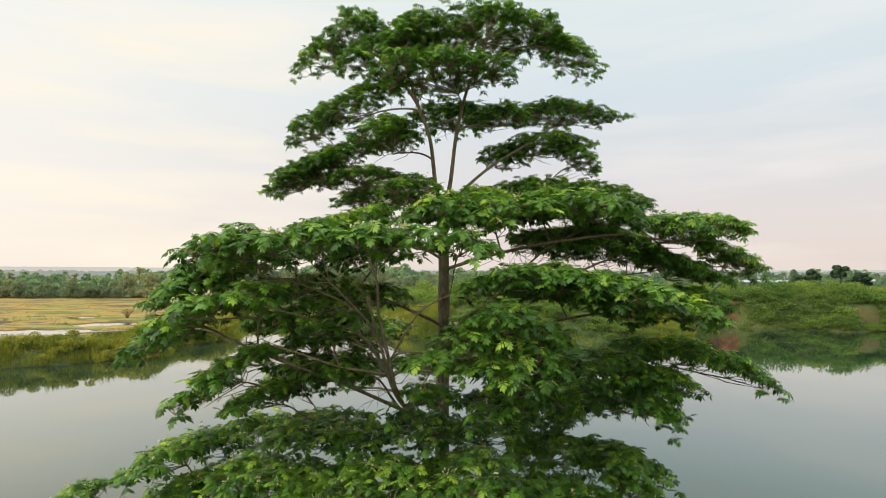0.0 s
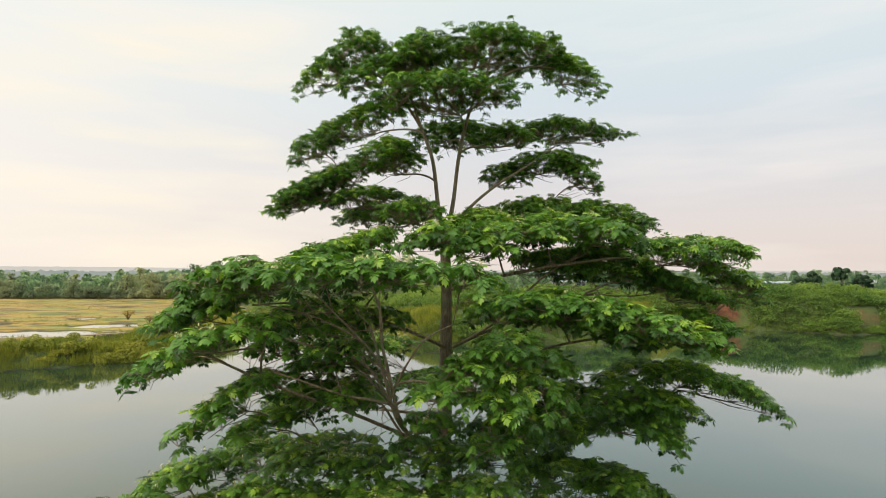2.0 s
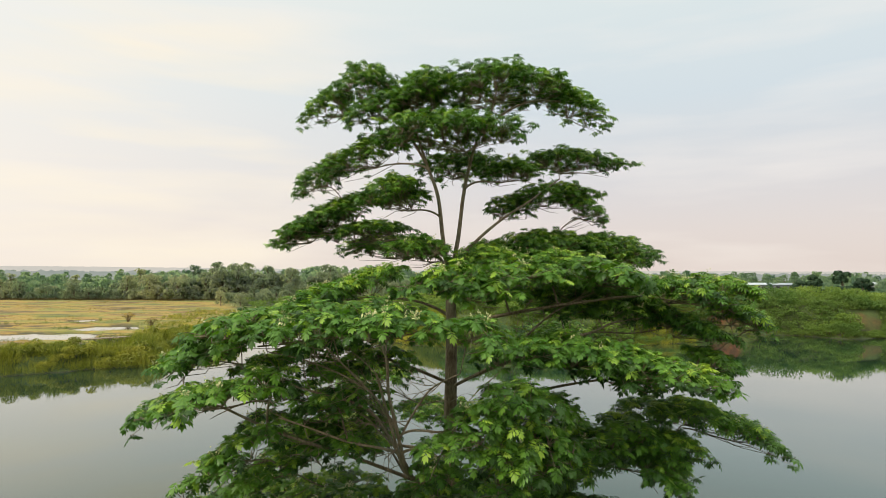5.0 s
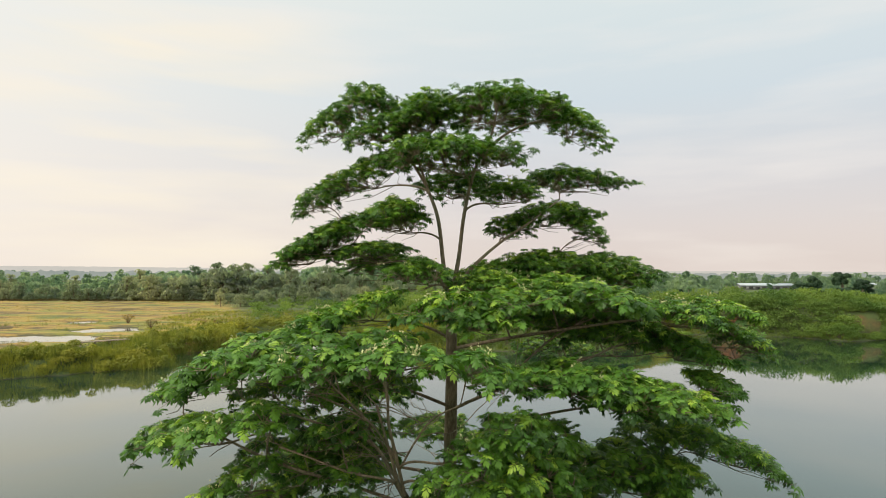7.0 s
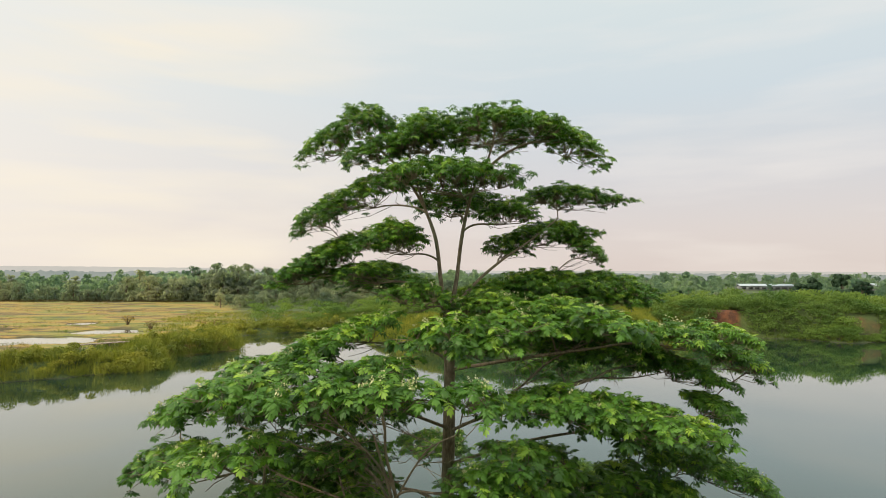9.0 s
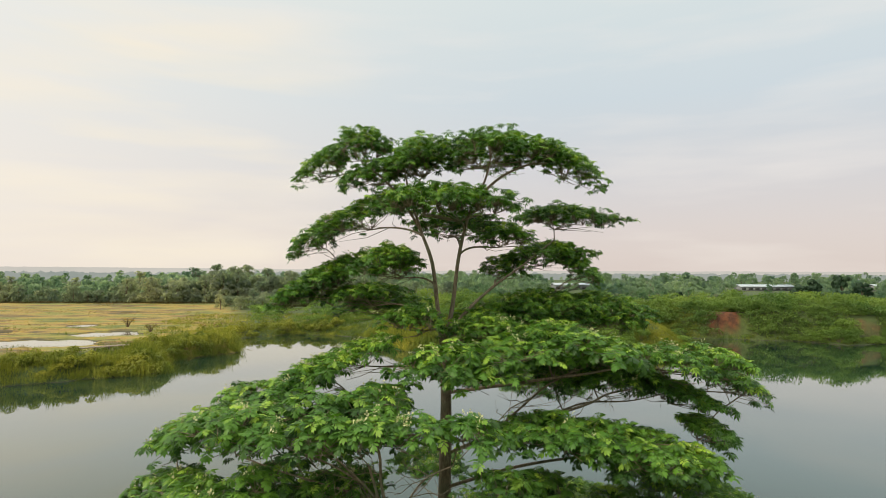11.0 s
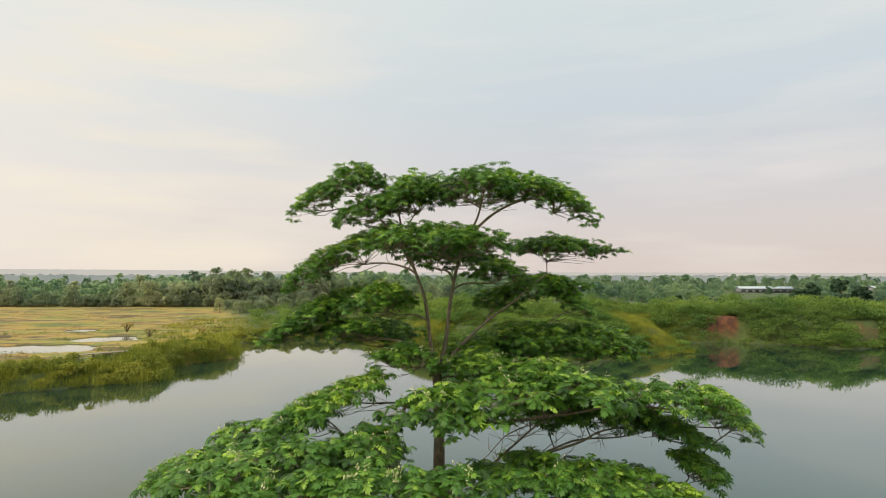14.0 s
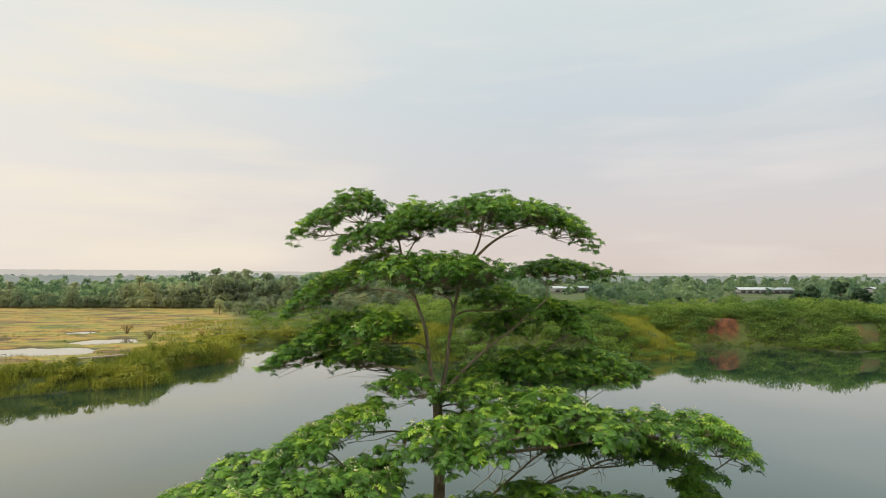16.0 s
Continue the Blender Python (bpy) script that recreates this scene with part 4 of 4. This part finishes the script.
bough(1.91, 13.8, 10.96, 1.32, 1.3, 0.31, 0.00)
bough(3.87, 14.8, 11.22, 1.30, 1.3, 0.31, -0.10)
bough(3.88, 11.3, 11.75, 0.56, 0.9, 0.31, -0.35)
bough(2.55, 12.5, 10.45, 1.31, 1.4, 0.31, 0.00)
bough(3.60, 11.5, 10.64, 0.86, 1.1, 0.31, -0.35)
bough(3.69, 11.0, 10.21, 0.63, 1.0, 0.31, -0.35)
bough(2.00, 10.8, 10.19, 1.14, 1.3, 0.39, 0.00)
bough(-8.50, 14.0, 9.00, 0.62, 0.9, 0.31, 0.20)
bough(3.02, 16.8, 13.76, 1.16, 1.3, 0.31, 0.00)
bough(3.36, 16.4, 10.74, 1.44, 1.4, 0.31, 0.00)
bough(-2.25, 16.4, 12.68, 1.44, 1.3, 0.31, 0.00)
bough(-0.37, 16.3, 11.69, 1.09, 1.3, 0.31, 0.00)
bough(0.51, 10.3, 15.16, 0.69, 0.9, 0.27, 0.00)
bough(-2.51, 11.6, 14.98, 0.89, 1.0, 0.27, 0.30)
bough(-3.10, 10.4, 12.11, 0.70, 0.9, 0.27, 0.20)
bough(-1.68, 10.8, 11.31, 0.93, 1.0, 0.31, 0.00)
bough(1.02, 12.5, 10.87, 1.07, 1.0, 0.31, 0.00)
bough(-0.22, 9.8, 12.23, 0.56, 0.8, 0.27, 0.00)
bough(-3.64, 10.6, 10.67, 0.91, 1.0, 0.31, 0.20)
bough(-1.70, 9.8, 10.67, 0.75, 1.0, 0.31, 0.00)
bough(-0.21, 9.4, 10.72, 0.72, 1.0, 0.31, 0.00)
bough(1.09, 10.0, 10.59, 0.76, 1.0, 0.31, 0.00)
bough(-2.53, 14.5, 11.76, 0.83, 1.0, 0.23, 0.00)
bough(-3.26, 13.0, 11.89, 0.75, 1.0, 0.23, 0.10)
bough(5.61, 12.0, 15.15, 0.58, 0.8, 0.23, -0.20)
bough(6.70, 13.3, 14.36, 0.46, 0.7, 0.20, -0.20)
bough(-2.55, 8.3, 14.66, 0.55, 0.6, 0.22, 0.05)
bough(-1.80, 8.2, 14.74, 0.55, 0.6, 0.22, 0.05)
bough(-1.05, 8.2, 14.76, 0.55, 0.6, 0.22, 0.00)
bough(-0.35, 8.3, 14.74, 0.55, 0.6, 0.22, 0.00)
bough(0.35, 8.5, 14.66, 0.50, 0.6, 0.22, -0.10)
bough(-3.20, 9.4, 14.62, 0.65, 0.7, 0.22, 0.15)
bough(-2.20, 9.5, 14.82, 0.65, 0.7, 0.22, 0.05)
bough(-1.20, 9.5, 14.86, 0.65, 0.7, 0.22, 0.00)
bough(-3.90, 10.3, 14.42, 0.65, 0.7, 0.23, 0.20)
bough(-4.60, 10.8, 14.05, 0.60, 0.7, 0.23, 0.25)
bough(-5.25, 11.6, 13.75, 0.55, 0.7, 0.23, 0.25)
bough(-3.35, 8.1, 13.78, 0.50, 0.6, 0.22, 0.15)
bough(-2.75, 8.4, 13.96, 0.50, 0.6, 0.22, 0.10)
bough(-3.90, 9.0, 13.62, 0.50, 0.6, 0.22, 0.20)
bough(-4.40, 9.9, 13.40, 0.55, 0.6, 0.22, 0.20)
bough(-5.00, 10.7, 13.12, 0.55, 0.7, 0.22, 0.25)
bough(-5.70, 11.5, 12.85, 0.50, 0.7, 0.22, 0.25)
bough(0.05, 8.9, 12.95, 0.60, 0.6, 0.27, 0.00)
bough(0.85, 8.8, 12.85, 0.55, 0.6, 0.27, -0.05)
bough(-2.60, 11.7, 13.95, 0.80, 0.8, 0.23, 0.10)
bough(-1.40, 11.5, 13.85, 0.80, 0.8, 0.23, 0.00)
bough(-3.70, 11.9, 13.60, 0.70, 0.8, 0.23, 0.15)
bough(2.30, 10.0, 14.10, 0.60, 0.7, 0.23, 0.00)
bough(3.35, 9.7, 13.90, 0.65, 0.7, 0.23, -0.10)
bough(4.70, 10.9, 13.55, 0.60, 0.7, 0.23, -0.20)
bough(5.35, 12.2, 13.65, 0.50, 0.7, 0.23, -0.20)
bough(4.30, 11.6, 12.15, 0.70, 0.8, 0.23, -0.15)
bough(-3.05, 8.4, 14.76, 0.50, 0.6, 0.22, 0.10)
bough(-3.60, 9.0, 14.62, 0.50, 0.6, 0.22, 0.12)
bough(-3.90, 11.4, 14.60, 0.60, 0.7, 0.23, 0.20)
bough(-4.50, 10.8, 14.20, 0.50, 0.7, 0.23, 0.20)
bough(4.40, 12.6, 11.40, 0.70, 0.8, 0.23, -0.20)
bough(2.29, 10.8, 13.92, 0.75, 1.0, 0.27, -0.10)
bough(3.18, 10.7, 13.64, 0.74, 1.0, 0.27, -0.20)
bough(1.83, 11.8, 13.88, 0.56, 0.8, 0.23, 0.00)
bough(-1.94, 10.4, 12.61, 0.70, 0.9, 0.27, 0.10)
bough(2.28, 13.2, 14.94, 0.95, 1.1, 0.27, 0.00)
bough(3.36, 13.0, 15.06, 0.93, 1.1, 0.27, -0.10)
bough(4.16, 12.6, 14.77, 0.63, 0.9, 0.23, -0.20)
bough(-3.08, 13.6, 16.57, 0.91, 1.0, 0.33, 0.40)
bough(-1.91, 13.6, 16.38, 1.04, 0.9, 0.24, 0.10)
bough(-1.61, 13.1, 19.09, 0.73, 0.9, 0.38, 0.20)
bough(-0.67, 12.8, 19.27, 0.61, 0.9, 0.38, 0.10)
bough(-0.68, 12.2, 15.93, 0.70, 0.9, 0.33, 0.00)
bough(0.90, 12.6, 15.71, 0.84, 1.0, 0.33, 0.00)
bough(2.13, 12.0, 15.66, 0.69, 0.9, 0.27, 0.00)
bough(-2.51, 10.8, 12.94, 0.64, 0.7, 0.23, 0.10)
bough(-1.53, 11.2, 12.47, 0.59, 0.7, 0.23, 0.00)
bough(1.35, 13.2, 17.71, 0.66, 0.8, 0.38, 0.00)
bough(-1.06, 12.4, 17.01, 0.57, 0.8, 0.33, 0.10)
bough(3.34, 13.4, 11.45, 0.77, 0.9, 0.31, -0.10)
bough(3.98, 11.7, 12.04, 0.67, 0.9, 0.31, -0.20)
bough(-3.05, 10.5, 13.40, 0.60, 0.6, 0.22, 0.10)
bough(-2.14, 10.1, 13.38, 0.60, 0.6, 0.22, 0.05)
bough(-1.57, 10.1, 13.45, 0.55, 0.6, 0.22, 0.00)
bough(-3.50, 11.0, 12.70, 0.60, 0.6, 0.22, 0.10)
bough(-2.45, 10.5, 12.65, 0.60, 0.6, 0.22, 0.05)
bough(-1.70, 10.2, 12.55, 0.55, 0.6, 0.22, 0.00)
bough(2.40, 14.3, 15.86, 1.35, 1.2, 0.26, 0.00)
bough(3.85, 14.5, 15.80, 1.05, 1.1, 0.26, -0.15)
bough(1.10, 14.1, 15.66, 0.80, 0.9, 0.24, 0.00)
bough(-2.20, 11.2, 13.65, 0.75, 0.7, 0.22, 0.05)
bough(-1.60, 10.9, 13.00, 0.60, 0.6, 0.22, 0.00)
bough(3.30, 12.4, 14.70, 0.80, 0.8, 0.20, -0.05)
bough(4.50, 12.6, 14.52, 0.80, 0.8, 0.20, -0.15)
bough(2.50, 12.4, 14.74, 0.70, 0.7, 0.20, 0.00)
bough(1.30, 9.9, 14.22, 0.60, 0.7, 0.22, 0.00)
bough(2.00, 10.5, 14.25, 0.55, 0.6, 0.22, -0.05)
bough(0.95, 10.9, 14.00, 0.60, 0.7, 0.22, 0.00)
bough(1.67, 10.5, 13.15, 0.70, 0.8, 0.30, -0.05)
bough(2.48, 11.0, 12.45, 0.80, 0.9, 0.30, -0.10)
bough(3.40, 11.4, 12.55, 0.70, 0.8, 0.28, -0.15)
bough(1.40, 10.0, 12.35, 0.70, 0.8, 0.30, 0.00)
bough(0.87, 9.6, 12.20, 0.60, 0.8, 0.30, 0.00)
bough(2.10, 11.8, 11.75, 0.90, 1.0, 0.30, 0.00)
for i in range(7):
    ang = i * 2.2
    bough(3.6 * math.cos(ang), 12.8 + 3.4 * math.sin(ang), 8.6 + 0.4 * math.sin(i * 5), 1.1, 1.1, 0.4, 0)

LEAF_DENSITY = 36.0
LOOSE = []
LEAF_MESHES = [mesh_of("leaf", FROND, FROND_Q, LEAF, np.full(len(FROND), 0.45 + 0.09 * i)) for i in range(6)]


def build_bough(index, x, y, z, a, b, h, slope):
    r = np.random.default_rng(1000 + index)
    centre = Vector((x, y, z))
    hub = centre - Vector((0.25 * a * (1 if x > 0 else -1), 0.2 * b * (1 if y > 12.8 else -1), 0.15 + 0.32 * h + 0.10 * a))
    out_pad = math.hypot(x, y - 12.8)
    best, start = 1e9, None
    for p, rad in skeleton_nodes:
        out = math.hypot(p.x, p.y - 12.8)
        flat = math.hypot(hub.x - p.x, hub.y - p.y)
        climb = hub.z - p.z
        cost = (hub - p).length + 3.0 * max(0, 0.10 * flat - climb) + 3.0 * max(0, climb - 0.75 * flat - 0.25) + 2.0 * max(0, out - out_pad) + 0.4 * max(0, 0.05 - rad) * 20
        if cost < best:
            best, start = cost, (p, rad)
    p0, r0 = start
    span = (hub - p0).length
    flat_dir = Vector((hub.x - p0.x, hub.y - p0.y, 0))
    flat_dir = flat_dir.normalized() if flat_dir.length > 0.01 else Vector((0, -1, 0))
    p1 = p0 + flat_dir * span * 0.28 + Vector((0, 0, 0.22 * span))
    p2 = hub - flat_dir * span * 0.30 - Vector((0, 0, 0.02 * span))
    start_r = min(r0 * 0.8, 0.016 + 0.012 * span)
    path, radii = [], []
    n = 10
    for i in range(n + 1):
        u = i / n
        p = p0 * (1 - u) ** 3 + p1 * 3 * u * (1 - u) ** 2 + p2 * 3 * u * u * (1 - u) + hub * u ** 3
        p = p + 0.07 * min(span, 2.0) * u * (1 - u) * 4 * Vector(noise.noise_vector(p * 1.1))
        path.append(p)
        radii.append(start_r + (0.014 - start_r) * u)
        if u > 0.35:
            skeleton_nodes.append((p.copy(), radii[-1]))
    pieces = [tube([p - ROOT for p in path], radii, 6)]
    # rosettes of leaves over the spray
    crown = z > 15.7 or y > 11.55
    count = max(10, int(LEAF_DENSITY * ((2.35 if z > 15.7 else 1.6) if crown else 1.0) * math.pi * a * b))
    ang = r.uniform(0, 2 * math.pi, count)
    rho = np.sqrt(r.uniform(0.0, 1, count))
    edge = 0.93 + 0.14 * np.sin(ang * 3 + index) + 0.12 * np.sin(ang * 7 + 2.3 * index) + 0.08 * r.normal(size=count)
    u, v = rho * np.cos(ang) * edge, rho * np.sin(ang) * edge
    top = h * (0.55 - 0.80 * rho ** 2) + (0.06 if crown else 0.0) + slope * u + 0.16 * h * r.normal(size=count) - (0.06 + (0.22 if z < 15 else 0.15) * r.random(count)) * (r.random(count) < (0.20 if z < 15 else 0.14))
    pts = np.stack([x + a * u, y + b * v, z + top - 0.03 - 0.08 * h], -1)
    # branchlets: hub to forks, forks to rosettes
    forks = []
    nf = max(6, int(4.5 * a * b + 6))
    for i in range(nf):
        f_ang = 2 * math.pi * (i + r.uniform(-0.3, 0.3)) / nf
        reach = r.uniform(0.3, 0.75)
        fu, fv = reach * math.cos(f_ang), reach * math.sin(f_ang)
        f = Vector((x + a * fu, y + b * fv, z - h * 0.25 * reach + slope * fu - r.uniform(0.10, 0.26)))
        mid = hub.lerp(f, 0.55) + Vector((0, 0, 0.02)) + 0.14 * Vector(noise.noise_vector(f * 2.3))
        pieces.append(tube([k - ROOT for k in (hub, mid, f)], [0.010, 0.008, 0.005], 4))
        forks.append(f)
        if i % 2:
            root = path[5 + int(r.integers(0, 5))]
            tip = f + Vector((r.uniform(-0.3, 0.3), r.uniform(-0.3, 0.3), r.uniform(-0.25, 0.05)))
            bend = root.lerp(tip, 0.5) + 0.22 * Vector(noise.noise_vector(tip * 1.7))
            pieces.append(tube([k - ROOT for k in (root, bend, tip)], [0.009, 0.007, 0.004], 4))
    for p in pts:
        p = Vector(p)
        f = min([hub] + forks, key=lambda k: (k - p).length)
        pieces.append(tube([f - ROOT, p - ROOT], [0.005, 0.003] if crown else [0.008, 0.004], 3))
    vv, qq = joined(pieces)
    branch = under("branch", mesh_of("branch", vv, qq, BARK, smooth=True), tall_tree)
    # the leaves
    per = r.integers(4, 7, count)
    who = np.repeat(np.arange(count), per)
    m = len(who)
    first = np.concatenate([[0], np.cumsum(per)[:-1]])
    step = (np.arange(m) - first[who]) / per[who]
    out_az = np.arctan2(v * b, u * a)
    az = out_az[who] + 2 * np.pi * step + r.normal(0, 0.25, m)
    outward = np.cos(az - out_az[who]) * rho[who]
    el = r.normal(-0.12, 0.30, m) - 0.45 * np.clip(outward, 0, 1)
    size = r.uniform(0.10, 0.18, m) * (1.0 if z > 15.7 else 1.25) if crown else r.uniform(0.13, 0.24, m)
    roll = r.normal(0, 0.3, m)
    shape, tris = (SPRIG, SPRIG_Q) if crown else (FROND, FROND_Q)
    lv, lq, own = stamped(shape, tris, pts[who] - np.array(ROOT), turned(az, el, roll), size)
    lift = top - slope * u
    # random tint, raised with height in the spray: upper leaves paler, lower ones darker
    tone = np.clip(0.02 + 0.84 * r.random(count)[who] + 0.22 * r.normal(size=m) + 0.45 * np.clip(lift[who] / max(h, 0.1), -0.6, 0.6), 0, 1)
    # leaves that hang nearest are single pieces; the rest of the spray is one mesh
    singles = 0
    if y < 9.0 and len(LOOSE) < 300:
        singles = min(24, 300 - len(LOOSE))
        turns = turned(az, el, roll)
        for k in range(singles):
            rot = Matrix([[float(c) for c in row] for row in turns[k]])
            one = under("leaf", LEAF_MESHES[k % 6], branch)
            one.matrix_basis = Matrix.LocRotScale(Vector(pts[who[k]]) - ROOT, rot.to_quaternion(), Vector((1, 1, 1)) * float(size[k]))
            LOOSE.append(one)
    cut_v, cut_q = singles * len(FROND), singles * len(FROND_Q)
    under("foliage", mesh_of("foliage", lv[cut_v:], lq[cut_q:] - cut_v, LEAF, tone[own][cut_v:]), branch)

    # cream flower tufts on the sunny upper side
    if z < 18 and (x < 2.5 or index % 3 == 0):
        tufts = pts[lift > 0.2 * h]
        tufts = tufts[r.random(len(tufts)) < ((0.22 if x < 0.5 else 0.08) if z < 15.7 else 0.05)]
        if len(tufts):
            rays = 10
            many = np.repeat(tufts + np.array([0, 0, 0.015]), rays, 0) + r.normal(0, 0.032, (len(tufts) * rays, 3)) - np.array(ROOT)
            tm = np.array([(0, -0.12, 0), (0.6, -0.3, 0), (1, 0, 0.05), (0.6, 0.3, 0)])
            tv, tq, _ = stamped(tm, np.array([(0, 1, 2, 3)]), many, turned(r.uniform(0, 6.28, len(many)), r.uniform(-0.1, 1.4, len(many)), r.uniform(0, 6.28, len(many))), r.uniform(0.03, 0.06, len(many)))
            under("blossom", mesh_of("blossom", tv, tq, BLOSSOM), branch, "cream tufted blossom")


for index, spec in enumerate(sorted(BOUGHS, key=lambda k: math.hypot(k[0], k[1] - 12.8))):
    build_bough(index, *spec)
